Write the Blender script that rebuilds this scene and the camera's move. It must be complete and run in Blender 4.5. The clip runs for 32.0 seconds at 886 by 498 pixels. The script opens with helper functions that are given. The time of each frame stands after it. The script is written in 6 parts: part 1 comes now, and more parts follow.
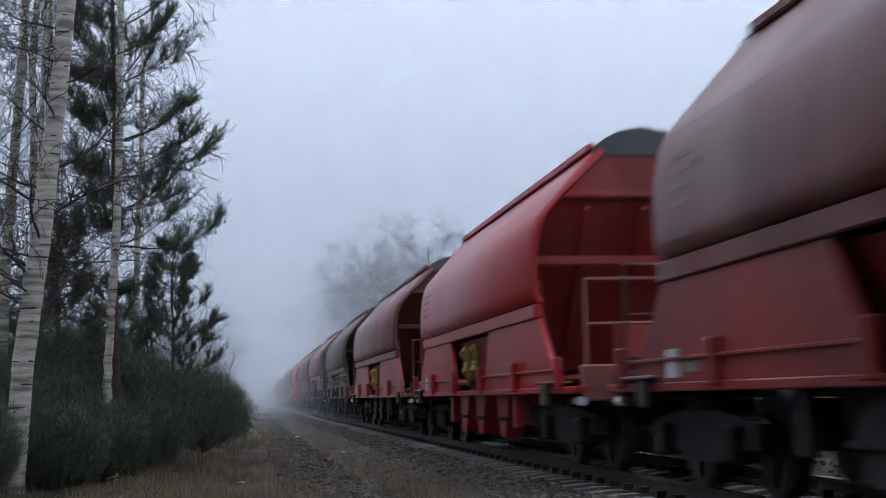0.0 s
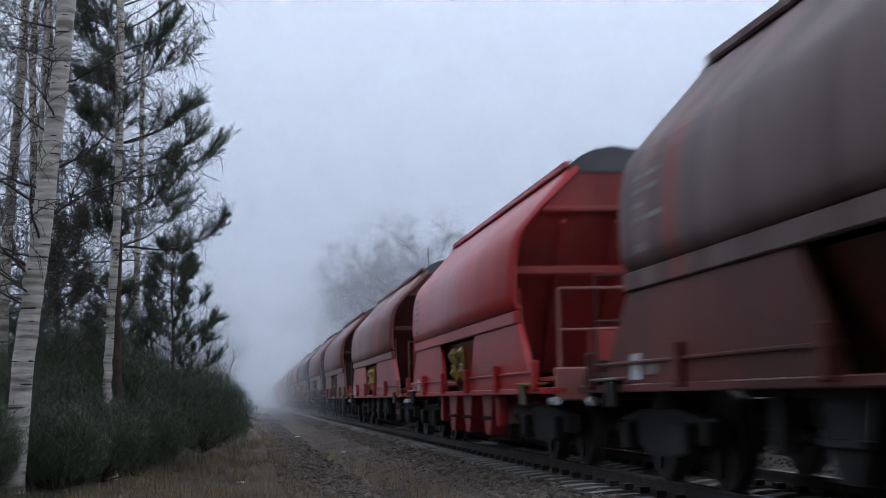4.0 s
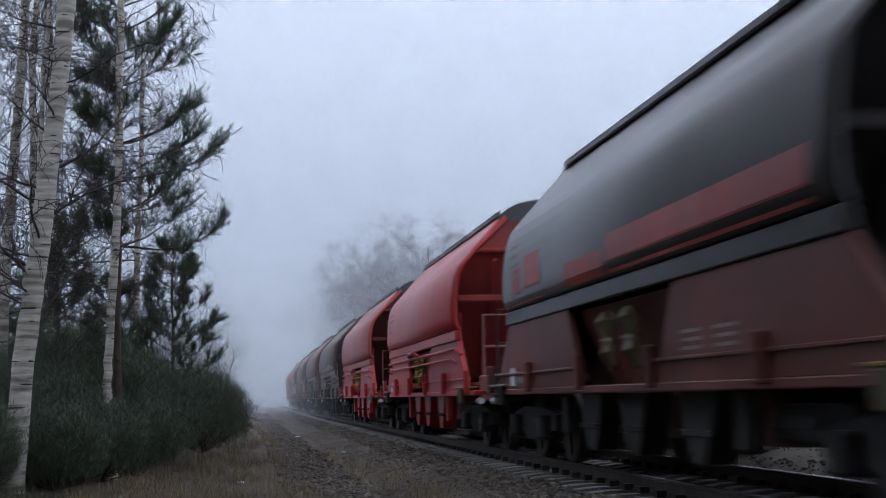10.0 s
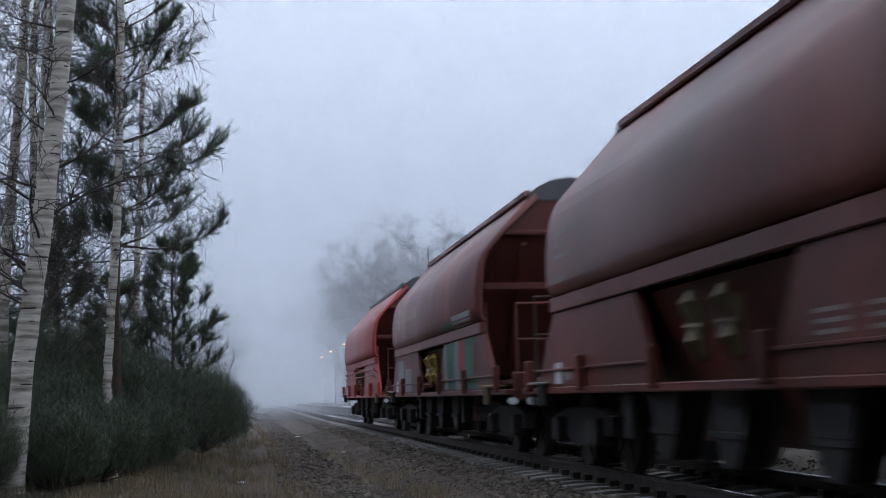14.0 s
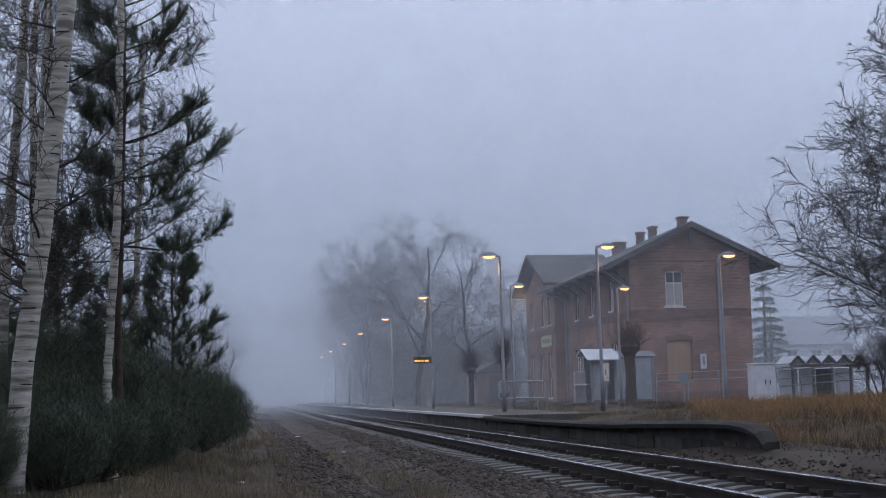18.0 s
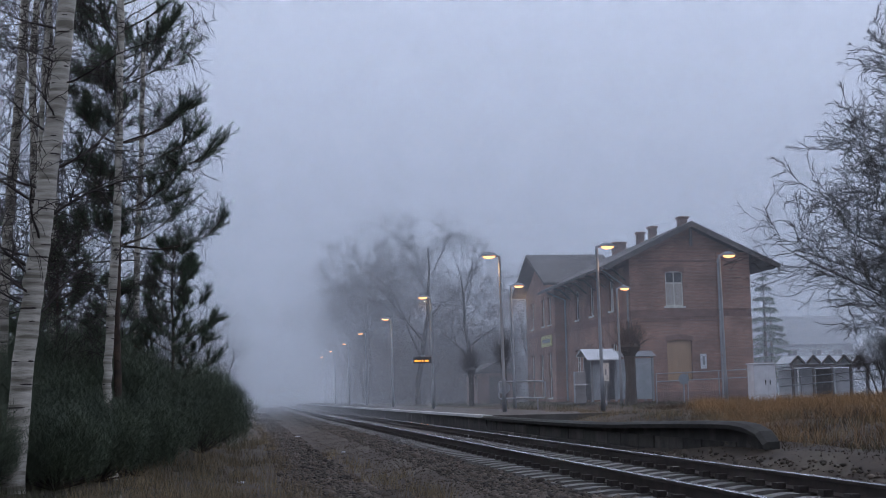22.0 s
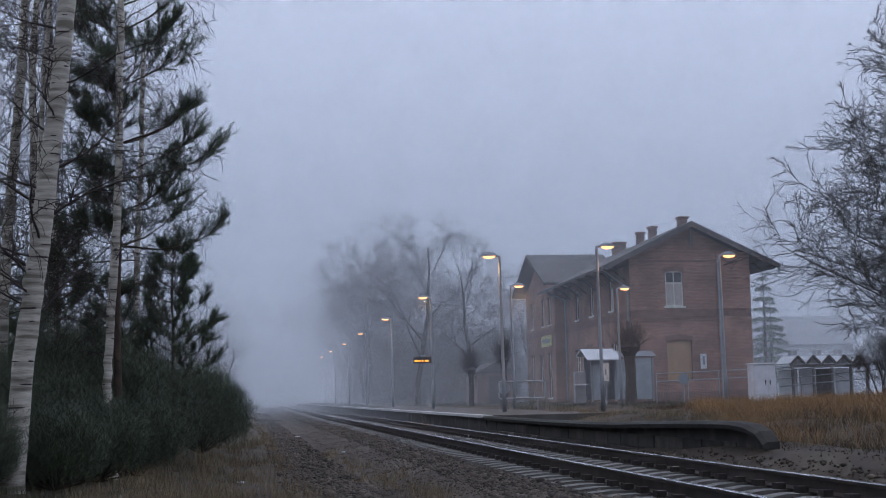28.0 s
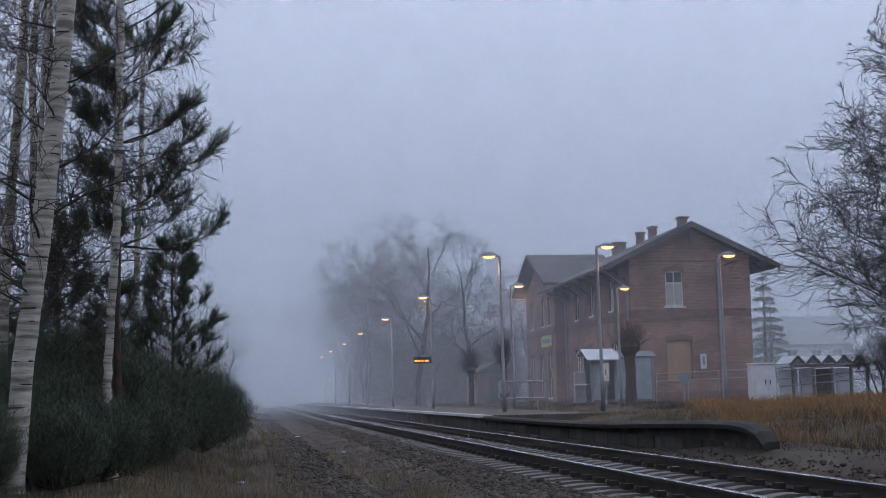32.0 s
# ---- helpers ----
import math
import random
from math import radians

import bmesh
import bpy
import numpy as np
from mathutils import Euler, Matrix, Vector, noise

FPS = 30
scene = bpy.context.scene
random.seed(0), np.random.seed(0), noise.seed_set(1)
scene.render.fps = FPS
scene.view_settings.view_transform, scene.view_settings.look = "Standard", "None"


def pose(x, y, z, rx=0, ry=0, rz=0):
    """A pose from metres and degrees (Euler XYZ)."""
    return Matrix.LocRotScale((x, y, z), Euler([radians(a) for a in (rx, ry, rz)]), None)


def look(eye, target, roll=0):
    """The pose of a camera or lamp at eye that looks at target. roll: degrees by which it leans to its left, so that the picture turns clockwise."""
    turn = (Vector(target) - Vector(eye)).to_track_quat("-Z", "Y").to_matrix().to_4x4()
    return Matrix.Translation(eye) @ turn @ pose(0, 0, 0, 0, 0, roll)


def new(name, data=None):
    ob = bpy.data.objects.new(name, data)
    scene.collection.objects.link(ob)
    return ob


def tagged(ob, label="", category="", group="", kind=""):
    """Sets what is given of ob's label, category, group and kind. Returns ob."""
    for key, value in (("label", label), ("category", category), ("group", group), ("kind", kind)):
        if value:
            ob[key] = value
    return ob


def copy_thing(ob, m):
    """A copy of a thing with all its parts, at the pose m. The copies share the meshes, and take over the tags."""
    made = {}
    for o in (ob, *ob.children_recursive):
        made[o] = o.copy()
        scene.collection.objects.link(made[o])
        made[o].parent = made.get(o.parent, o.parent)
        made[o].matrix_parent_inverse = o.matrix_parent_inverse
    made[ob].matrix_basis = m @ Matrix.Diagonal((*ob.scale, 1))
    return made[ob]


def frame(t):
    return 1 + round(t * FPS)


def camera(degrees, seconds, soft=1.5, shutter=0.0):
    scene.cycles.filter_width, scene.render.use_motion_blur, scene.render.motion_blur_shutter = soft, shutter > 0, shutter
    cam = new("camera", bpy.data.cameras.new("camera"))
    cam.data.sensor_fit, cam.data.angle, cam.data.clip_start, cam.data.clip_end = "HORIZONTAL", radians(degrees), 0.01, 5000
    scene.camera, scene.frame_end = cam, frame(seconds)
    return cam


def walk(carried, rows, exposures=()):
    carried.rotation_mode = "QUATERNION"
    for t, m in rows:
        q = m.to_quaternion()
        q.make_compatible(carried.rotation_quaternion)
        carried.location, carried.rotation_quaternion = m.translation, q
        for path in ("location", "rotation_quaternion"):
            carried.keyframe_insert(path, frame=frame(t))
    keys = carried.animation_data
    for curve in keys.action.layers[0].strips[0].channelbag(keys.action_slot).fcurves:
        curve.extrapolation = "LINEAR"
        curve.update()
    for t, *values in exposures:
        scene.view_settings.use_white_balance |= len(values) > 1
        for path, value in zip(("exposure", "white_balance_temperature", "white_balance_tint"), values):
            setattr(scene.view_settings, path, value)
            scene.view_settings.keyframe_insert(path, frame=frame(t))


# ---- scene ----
# Camera: a tripod low beside the line, looking along the track.
EYE = (0.0, 0.0, 0.885)
AIM = (0.14412, 0.98362, 0.10683)
cam = camera(35.85, 32.0, soft=1.0, shutter=0.45)
STAND = look(EYE, (EYE[0] + 10 * AIM[0], EYE[1] + 10 * AIM[1], EYE[2] + 10 * AIM[2]), roll=-1.19)
walk(cam, [(0.0, STAND), (32.0, STAND)], exposures=[(0.0, 0.32, 6720, 6), (14.5, 0.32, 6720, 6), (16.5, -0.10, 6500, 10), (32.0, -0.10, 6500, 10)])

# Light: a foggy, overcast winter morning.
world = bpy.data.worlds.new("foggy_sky")
scene.world = world
world.use_nodes = True
wt = world.node_tree
wt.nodes.clear()
w_out = wt.nodes.new("ShaderNodeOutputWorld")
w_bg = wt.nodes.new("ShaderNodeBackground")
w_sky = wt.nodes.new("ShaderNodeTexSky")
w_sky.sky_type = "NISHITA"
w_sky.sun_disc = False
w_sky.sun_elevation = radians(14)
w_sky.sun_rotation = radians(-60)
# overcast: brightest overhead, dimmer towards the horizon, dark ground below
w_co = wt.nodes.new("ShaderNodeTexCoord")
w_sep = wt.nodes.new("ShaderNodeSeparateXYZ")
w_ramp = wt.nodes.new("ShaderNodeValToRGB")
w_ramp.color_ramp.elements[0].position, w_ramp.color_ramp.elements[0].color = 0.0, (0.049, 0.055, 0.069, 1)
w_ramp.color_ramp.elements[1].position, w_ramp.color_ramp.elements[1].color = 1.0, (0.728, 0.800, 1.039, 1)
for place, colour in ((0.485, (0.049, 0.055, 0.069, 1)), (0.505, (0.324, 0.370, 0.498, 1)), (0.55, (0.590, 0.675, 0.901, 1)), (0.60, (0.777, 0.870, 1.145, 1)), (0.67, (0.846, 0.940, 1.230, 1)), (0.80, (0.787, 0.870, 1.124, 1))):
    w_ramp.color_ramp.elements.new(place).color = colour
w_map = wt.nodes.new("ShaderNodeMath")
w_map.operation = "MULTIPLY_ADD"
w_map.inputs[1].default_value, w_map.inputs[2].default_value = 0.5, 0.5
w_mul = wt.nodes.new("ShaderNodeVectorMath")
w_mul.operation = "SCALE"
w_mul.inputs["Scale"].default_value = 0.03
w_mix = wt.nodes.new("ShaderNodeMix")
w_mix.data_type = "RGBA"
w_mix.inputs[0].default_value = 0.92
wt.links.new(w_co.outputs["Generated"], w_sep.inputs[0])
wt.links.new(w_sep.outputs[2], w_map.inputs[0])
wt.links.new(w_map.outputs[0], w_ramp.inputs[0])
wt.links.new(w_ramp.outputs[0], w_mix.inputs[7])
wt.links.new(w_sky.outputs[0], w_mul.inputs[0])
wt.links.new(w_mul.outputs[0], w_mix.inputs[6])
wt.links.new(w_mix.outputs[2], w_bg.inputs[0])
wt.links.new(w_bg.outputs[0], w_out.inputs[0])
w_bg.inputs[1].default_value = 1.12
sun = new("sun", bpy.data.lights.new("sun", "SUN"))
sun.data.energy, sun.data.angle, sun.data.color = 0.2, radians(60), (0.95, 0.97, 1.0)
sun.matrix_world = look((0, 0, 50), (20, 12, 0))
scene.cycles.transparent_max_bounces = 48

# ---- materials ----
def mat(name, base, other=None, scale=4.0, rough=0.7, metal=0.0, bump=0.0, fine=30.0, spread=0.5, stretch=(1, 1, 1), per_object=0.0, third=None, spec=0.5):
    """Two-scale noise colour with bump; other: second colour, third: sparse stains."""
    m = bpy.data.materials.new(name)
    m.use_nodes = True
    nt = m.node_tree
    b = nt.nodes["Principled BSDF"]
    b.inputs["Roughness"].default_value, b.inputs["Metallic"].default_value = rough, metal
    b.inputs["Specular IOR Level"].default_value = spec
    other = other or tuple(c * 0.6 for c in base)
    co = nt.nodes.new("ShaderNodeTexCoord")
    mp = nt.nodes.new("ShaderNodeMapping")
    mp.inputs["Scale"].default_value = stretch
    nt.links.new(co.outputs["Object"], mp.inputs[0])
    n1 = nt.nodes.new("ShaderNodeTexNoise")
    n1.inputs["Scale"].default_value, n1.inputs["Detail"].default_value = scale, 5.0
    n2 = nt.nodes.new("ShaderNodeTexNoise")
    n2.inputs["Scale"].default_value, n2.inputs["Detail"].default_value = fine, 3.0
    nt.links.new(mp.outputs[0], n1.inputs[0])
    nt.links.new(mp.outputs[0], n2.inputs[0])
    add = nt.nodes.new("ShaderNodeMath")
    add.operation = "MULTIPLY_ADD"
    add.inputs[1].default_value = 0.35
    nt.links.new(n2.outputs[0], add.inputs[0])
    nt.links.new(n1.outputs[0], add.inputs[2])
    ramp = nt.nodes.new("ShaderNodeValToRGB")
    ramp.color_ramp.elements[0].position = 0.67 - spread * 0.35
    ramp.color_ramp.elements[1].position = 0.67 + spread * 0.35
    ramp.color_ramp.elements[0].color = (*other, 1)
    ramp.color_ramp.elements[1].color = (*base, 1)
    nt.links.new(add.outputs[0], ramp.inputs[0])
    col = ramp.outputs[0]
    if third:
        n3 = nt.nodes.new("ShaderNodeTexNoise")
        n3.inputs["Scale"].default_value, n3.inputs["Detail"].default_value = scale * 0.6, 6.0
        mp3 = nt.nodes.new("ShaderNodeMapping")
        mp3.inputs["Location"].default_value = (7.3, 2.1, 4.4)
        mp3.inputs["Scale"].default_value = stretch
        nt.links.new(co.outputs["Object"], mp3.inputs[0])
        nt.links.new(mp3.outputs[0], n3.inputs[0])
        r3 = nt.nodes.new("ShaderNodeValToRGB")
        r3.color_ramp.elements[0].position, r3.color_ramp.elements[1].position = 0.52, 0.66
        nt.links.new(n3.outputs[0], r3.inputs[0])
        mx = nt.nodes.new("ShaderNodeMix")
        mx.data_type = "RGBA"
        nt.links.new(r3.outputs[0], mx.inputs[0])
        nt.links.new(col, mx.inputs[6])
        mx.inputs[7].default_value = (*third, 1)
        col = mx.outputs[2]
    if per_object:
        oi = nt.nodes.new("ShaderNodeObjectInfo")
        mr = nt.nodes.new("ShaderNodeMapRange")
        mr.inputs[3].default_value, mr.inputs[4].default_value = 1 - per_object, 1 + per_object
        nt.links.new(oi.outputs["Random"], mr.inputs[0])
        hs = nt.nodes.new("ShaderNodeHueSaturation")
        nt.links.new(mr.outputs[0], hs.inputs["Value"])
        nt.links.new(col, hs.inputs["Color"])
        col = hs.outputs[0]
    nt.links.new(col, b.inputs["Base Color"])
    if bump:
        bp = nt.nodes.new("ShaderNodeBump")
        bp.inputs["Strength"].default_value = bump
        bp.inputs["Distance"].default_value = 0.02
        nt.links.new(add.outputs[0], bp.inputs["Height"])
        nt.links.new(bp.outputs[0], b.inputs["Normal"])
    return m


def island(m, low=0.6, high=1.4):
    """Varies a material's lightness from piece to piece of one mesh."""
    nt = m.node_tree
    b = nt.nodes["Principled BSDF"]
    src = b.inputs["Base Color"].links[0].from_socket
    g = nt.nodes.new("ShaderNodeNewGeometry")
    mr = nt.nodes.new("ShaderNodeMapRange")
    mr.inputs[3].default_value, mr.inputs[4].default_value = low, high
    hs = nt.nodes.new("ShaderNodeHueSaturation")
    nt.links.new(g.outputs["Random Per Island"], mr.inputs[0])
    nt.links.new(mr.outputs[0], hs.inputs["Value"])
    nt.links.new(src, hs.inputs["Color"])
    nt.links.new(hs.outputs[0], b.inputs["Base Color"])
    return m


def glow(name, color, strength):
    m = bpy.data.materials.new(name)
    m.use_nodes = True
    b = m.node_tree.nodes["Principled BSDF"]
    b.inputs["Base Color"].default_value = (*color, 1)
    b.inputs["Emission Color"].default_value = (*color, 1)
    b.inputs["Emission Strength"].default_value = strength
    return m


def fog_material():
    """A thin scattering layer: mostly clear, denser near the ground."""
    m = bpy.data.materials.new("fog_layer")
    m.use_nodes = True
    nt = m.node_tree
    nt.nodes.clear()
    out = nt.nodes.new("ShaderNodeOutputMaterial")
    clear = nt.nodes.new("ShaderNodeBsdfTransparent")
    dif = nt.nodes.new("ShaderNodeBsdfDiffuse")
    tra = nt.nodes.new("ShaderNodeBsdfTranslucent")
    for n in (dif, tra):
        n.inputs["Color"].default_value = (0.90, 0.95, 1.0, 1)
    half = nt.nodes.new("ShaderNodeMixShader")
    mix = nt.nodes.new("ShaderNodeMixShader")
    at = nt.nodes.new("ShaderNodeAttribute")
    at.attribute_name = "fog_amount"
    geo = nt.nodes.new("ShaderNodeNewGeometry")
    sep = nt.nodes.new("ShaderNodeSeparateXYZ")
    nt.links.new(geo.outputs["Position"], sep.inputs[0])

    def math_node(kind, first, second=None):
        n = nt.nodes.new("ShaderNodeMath")
        n.operation = kind
        for k, v in enumerate((first, second)):
            if isinstance(v, (int, float)):
                n.inputs[k].default_value = v
            elif v is not None:
                nt.links.new(v, n.inputs[k])
        return n.outputs[0]

    # thins out with height
    thin = math_node("EXPONENT", math_node("MULTIPLY", sep.outputs["Z"], -1 / 45.0))
    depth = math_node("MULTIPLY", math_node("MULTIPLY", at.outputs["Fac"], thin), -1.0)
    amount = math_node("SUBTRACT", 1.0, math_node("EXPONENT", depth))
    nt.links.new(dif.outputs[0], half.inputs[1])
    nt.links.new(tra.outputs[0], half.inputs[2])
    nt.links.new(clear.outputs[0], mix.inputs[1])
    nt.links.new(half.outputs[0], mix.inputs[2])
    nt.links.new(amount, mix.inputs[0])
    nt.links.new(mix.outputs[0], out.inputs[0])
    return m


# ---- mesh helpers ----
def mesh_ob(name, verts, faces, material, parent=None, label="", smooth=False):
    me = bpy.data.meshes.new(name)
    me.from_pydata([tuple(v) for v in verts] if not isinstance(verts, np.ndarray) else verts.tolist(), [], faces.tolist() if isinstance(faces, np.ndarray) else faces)
    me.update()
    for mt in (material if isinstance(material, (list, tuple)) else [material]):
        me.materials.append(mt)
    if smooth:
        me.polygons.foreach_set("use_smooth", [True] * len(me.polygons))
    ob = new(name, me)
    if parent:
        ob.parent = parent
    return tagged(ob, label)


def part(name, bm, material, parent=None, label="", smooth=False):
    me = bpy.data.meshes.new(name)
    bmesh.ops.recalc_face_normals(bm, faces=bm.faces)
    bm.to_mesh(me)
    bm.free()
    me.materials.append(material)
    if smooth:
        me.polygons.foreach_set("use_smooth", [True] * len(me.polygons))
    ob = new(name, me)
    if parent:
        ob.parent = parent
    return tagged(ob, label)


def again(ob, parent, m):
    """Another part on the same mesh."""
    o = ob.copy()
    scene.collection.objects.link(o)
    o.parent = parent
    o.matrix_basis = m
    return o


def thing(name, m, label, category, group="", kind=""):
    e = new(name)
    e.empty_display_size = 0.3
    e.matrix_basis = m
    return tagged(e, label, category, group, kind)


def box(bm, x0, x1, y0, y1, z0, z1, bevel=0.0, m=None):
    r = bmesh.ops.create_cube(bm, size=1.0)
    vs = r["verts"]
    bmesh.ops.scale(bm, verts=vs, vec=(x1 - x0, y1 - y0, z1 - z0))
    bmesh.ops.translate(bm, verts=vs, vec=((x0 + x1) / 2, (y0 + y1) / 2, (z0 + z1) / 2))
    if bevel:
        es = list({e for v in vs for e in v.link_edges})
        vs = list({v for v in bmesh.ops.bevel(bm, geom=es, offset=bevel, segments=1, affect="EDGES")["verts"]} | {v for v in vs if v.is_valid})
    if m:
        bmesh.ops.transform(bm, matrix=m, verts=vs)
    return bm


def boxes(*dims, bevel=0.0):
    bm = bmesh.new()
    for d in dims:
        box(bm, *d, bevel=bevel)
    return bm


def tube(bm, path, radii, sides=8, cap=True):
    """A round tube along points, with a radius at each."""
    path = [Vector(q) for q in path]
    if not isinstance(radii, (list, tuple)):
        radii = [radii] * len(path)
    rings = []
    for i, q in enumerate(path):
        d = (path[min(i + 1, len(path) - 1)] - path[max(i - 1, 0)]).normalized()
        u = d.orthogonal().normalized() if i == 0 else (u - d * u.dot(d)).normalized()
        w = d.cross(u)
        rings.append([bm.verts.new(q + (u * math.cos(2 * math.pi * k / sides) + w * math.sin(2 * math.pi * k / sides)) * radii[i]) for k in range(sides)])
    for r0, r1 in zip(rings, rings[1:]):
        for k in range(sides):
            bm.faces.new((r0[k], r0[(k + 1) % sides], r1[(k + 1) % sides], r1[k]))
    if cap:
        bm.faces.new(rings[0][::-1])
        bm.faces.new(rings[-1])
    return bm


def prism(bm, profile, y0, y1, axis="y"):
    """Extrudes a closed (u, z) profile along an axis."""
    if axis == "y":
        a = [bm.verts.new((u, y0, z)) for u, z in profile]
        b = [bm.verts.new((u, y1, z)) for u, z in profile]
    else:
        a = [bm.verts.new((y0, u, z)) for u, z in profile]
        b = [bm.verts.new((y1, u, z)) for u, z in profile]
    n = len(profile)
    for k in range(n):
        bm.faces.new((a[k], a[(k + 1) % n], b[(k + 1) % n], b[k]))
    bm.faces.new(a[::-1])
    bm.faces.new(b)
    return bm


def sticks(name, segs, material, parent=None, label="", sides=3):
    """Many thin tapered twigs, one mesh: rows of start, end, radius, radius."""
    s = np.asarray(segs, float)
    p0, p1, r0, r1 = s[:, 0:3], s[:, 3:6], s[:, 6:7], s[:, 7:8]
    d = p1 - p0
    d /= np.linalg.norm(d, axis=1, keepdims=True) + 1e-9
    ref = np.where(np.abs(d[:, 2:3]) < 0.9, np.array([[0, 0, 1.0]]), np.array([[1.0, 0, 0]]))
    u = np.cross(d, ref)
    u /= np.linalg.norm(u, axis=1, keepdims=True) + 1e-9
    w = np.cross(d, u)
    vs = []
    for pp, rr in ((p0, r0), (p1, r1)):
        for k in range(sides):
            a = 2 * math.pi * k / sides
            vs.append(pp + (u * math.cos(a) + w * math.sin(a)) * rr)
    n = len(s)
    verts = np.stack(vs, 1).reshape(-1, 3)
    base = np.arange(n)[:, None, None] * (2 * sides)
    quad = np.array([[k, (k + 1) % sides, sides + (k + 1) % sides, sides + k] for k in range(sides)])[None]
    faces = (base + quad).reshape(-1, 4)
    return quick(name, verts, faces, material, parent, label)


def quick(name, verts, faces, material, parent=None, label="", smooth=False):
    """A large mesh from arrays; faces all of one size."""
    me = bpy.data.meshes.new(name)
    k = faces.shape[1]
    me.vertices.add(len(verts))
    me.vertices.foreach_set("co", np.ascontiguousarray(verts, dtype=np.float32).ravel())
    me.loops.add(faces.size)
    me.loops.foreach_set("vertex_index", np.ascontiguousarray(faces, dtype=np.int32).ravel())
    me.polygons.add(len(faces))
    me.polygons.foreach_set("loop_start", np.arange(0, faces.size, k, dtype=np.int32))
    if smooth:
        me.polygons.foreach_set("use_smooth", np.ones(len(faces), dtype=bool))
    me.update(calc_edges=True)
    me.validate()
    me.materials.append(material)
    ob = new(name, me)
    if parent:
        ob.parent = parent
    return tagged(ob, label)


# ---- the line's course and the ground's height ----
CX = 5.027


def shift(y):
    """Sideways shift of the track: a short curve to the right, then straight on."""
    y = np.asarray(y, float)
    return 7.0e-5 * np.clip(y - 55.0, 0.0, 50.0) ** 2 + 0.007 * np.maximum(y - 105.0, 0.0)


def bend(y):
    return float(shift(y))


def heading(y):
    """Degrees by which the track has turned there."""
    return -math.degrees(1.4e-4 * min(max(y - 55.0, 0.0), 50.0))


def smooth01(v):
    v = np.clip(v, 0.0, 1.0)
    return v * v * (3 - 2 * v)


def ground_z(x, y):
    x, y = np.asarray(x, float), np.asarray(y, float)
    s = x - shift(y)
    z = -0.36 + 0 * s
    z = z + 0.10 * smooth01((0.4 - s) / 2.0)                      # wooded side lies a little higher
    z = z + 0.12 * smooth01((s - 1.6) / 1.6) * smooth01((9.0 - s) / 1.5)  # track formation
    z = z + 0.66 * smooth01((s - 7.2) / 3.2) + 0.25 * smooth01((s - 11.0) / 8.0) * smooth01((44 - y) / 14)
    z = z + 0.36 * smooth01((s - 5.95) / 1.0) * smooth01((9.0 - s) / 1.5) * smooth01((29 - y) / 12)  # silted end of the platform
    z = z + 0.030 * np.sin(x * 1.7 + 0.6 * y) * np.cos(y * 1.1 - 0.7 * x)
    return z


# ---- paints and surfaces ----
M_FOG = fog_material()
M_SOIL = mat("damp_soil", (0.060, 0.043, 0.029), (0.027, 0.020, 0.0145), 0.9, 0.95, bump=0.6, fine=9, third=(0.075, 0.06, 0.042))
M_BALLAST = mat("dusty_ballast_bed", (0.072, 0.060, 0.050), (0.028, 0.024, 0.021), 14, 0.95, bump=1.0, fine=55)
M_STONE = island(mat("crushed_stone", (0.074, 0.059, 0.046), (0.032, 0.026, 0.021), 6, 0.9, bump=0.4), 0.3, 2.0)
M_RAILHEAD = mat("polished_rail_head", (0.55, 0.55, 0.56), (0.42, 0.41, 0.41), 6, 0.22, 1.0, fine=80, stretch=(1, 0.05, 1))
M_RAIL = mat("rusty_rail_web", (0.055, 0.042, 0.036), (0.03, 0.024, 0.022), 5, 0.75, 0.2, bump=0.3)
M_SLEEPER = mat("weathered_concrete_sleeper", (0.20, 0.19, 0.18), (0.10, 0.095, 0.09), 5, 0.9, bump=0.4, per_object=0.25)
M_CLIP = mat("rusty_clip", (0.045, 0.036, 0.032), (0.025, 0.02, 0.02), 20, 0.8, 0.2)
M_PLATWALL = mat("blackened_platform_wall", (0.048, 0.045, 0.042), (0.022, 0.021, 0.02), 2.5, 0.9, bump=0.5, third=(0.085, 0.082, 0.075))
M_WALLSTONE = mat("weathered_platform_stone", (0.062, 0.057, 0.05), (0.028, 0.026, 0.023), 4, 0.9, bump=0.6, per_object=0.5)
M_COPING = mat("mossy_concrete_coping", (0.038, 0.037, 0.032), (0.018, 0.018, 0.016), 4, 0.9, bump=0.5)
M_PAVING = mat("wet_grey_paving", (0.085, 0.08, 0.074), (0.05, 0.047, 0.043), 3, 0.9, bump=0.2, per_object=0.15)
M_WHITE = mat("worn_white_line", (0.5, 0.5, 0.5), (0.33, 0.33, 0.33), 5, 0.6)
M_BRICK = mat("sooty_brick", (0.19, 0.135, 0.12), (0.12, 0.09, 0.082), 0.8, 0.9, bump=0.3, fine=14, third=(0.24, 0.16, 0.135))
M_MORTAR = mat("dark_brick_band", (0.20, 0.115, 0.095), (0.13, 0.08, 0.066), 3, 0.9, bump=0.3)
M_TILE = mat("weathered_roof_tile", (0.10, 0.092, 0.092), (0.065, 0.06, 0.06), 2, 0.85, bump=0.5)
M_TIMBER = mat("weathered_grey_timber", (0.12, 0.105, 0.10), (0.075, 0.066, 0.063), 6, 0.8)
M_BOARD = mat("tan_boarding", (0.36, 0.235, 0.14), (0.29, 0.185, 0.11), 2.5, 0.8, bump=0.2, stretch=(4, 1, 0.6))
M_PANEFRAME = mat("white_window_paint", (0.62, 0.60, 0.56), (0.45, 0.43, 0.40), 6, 0.6)
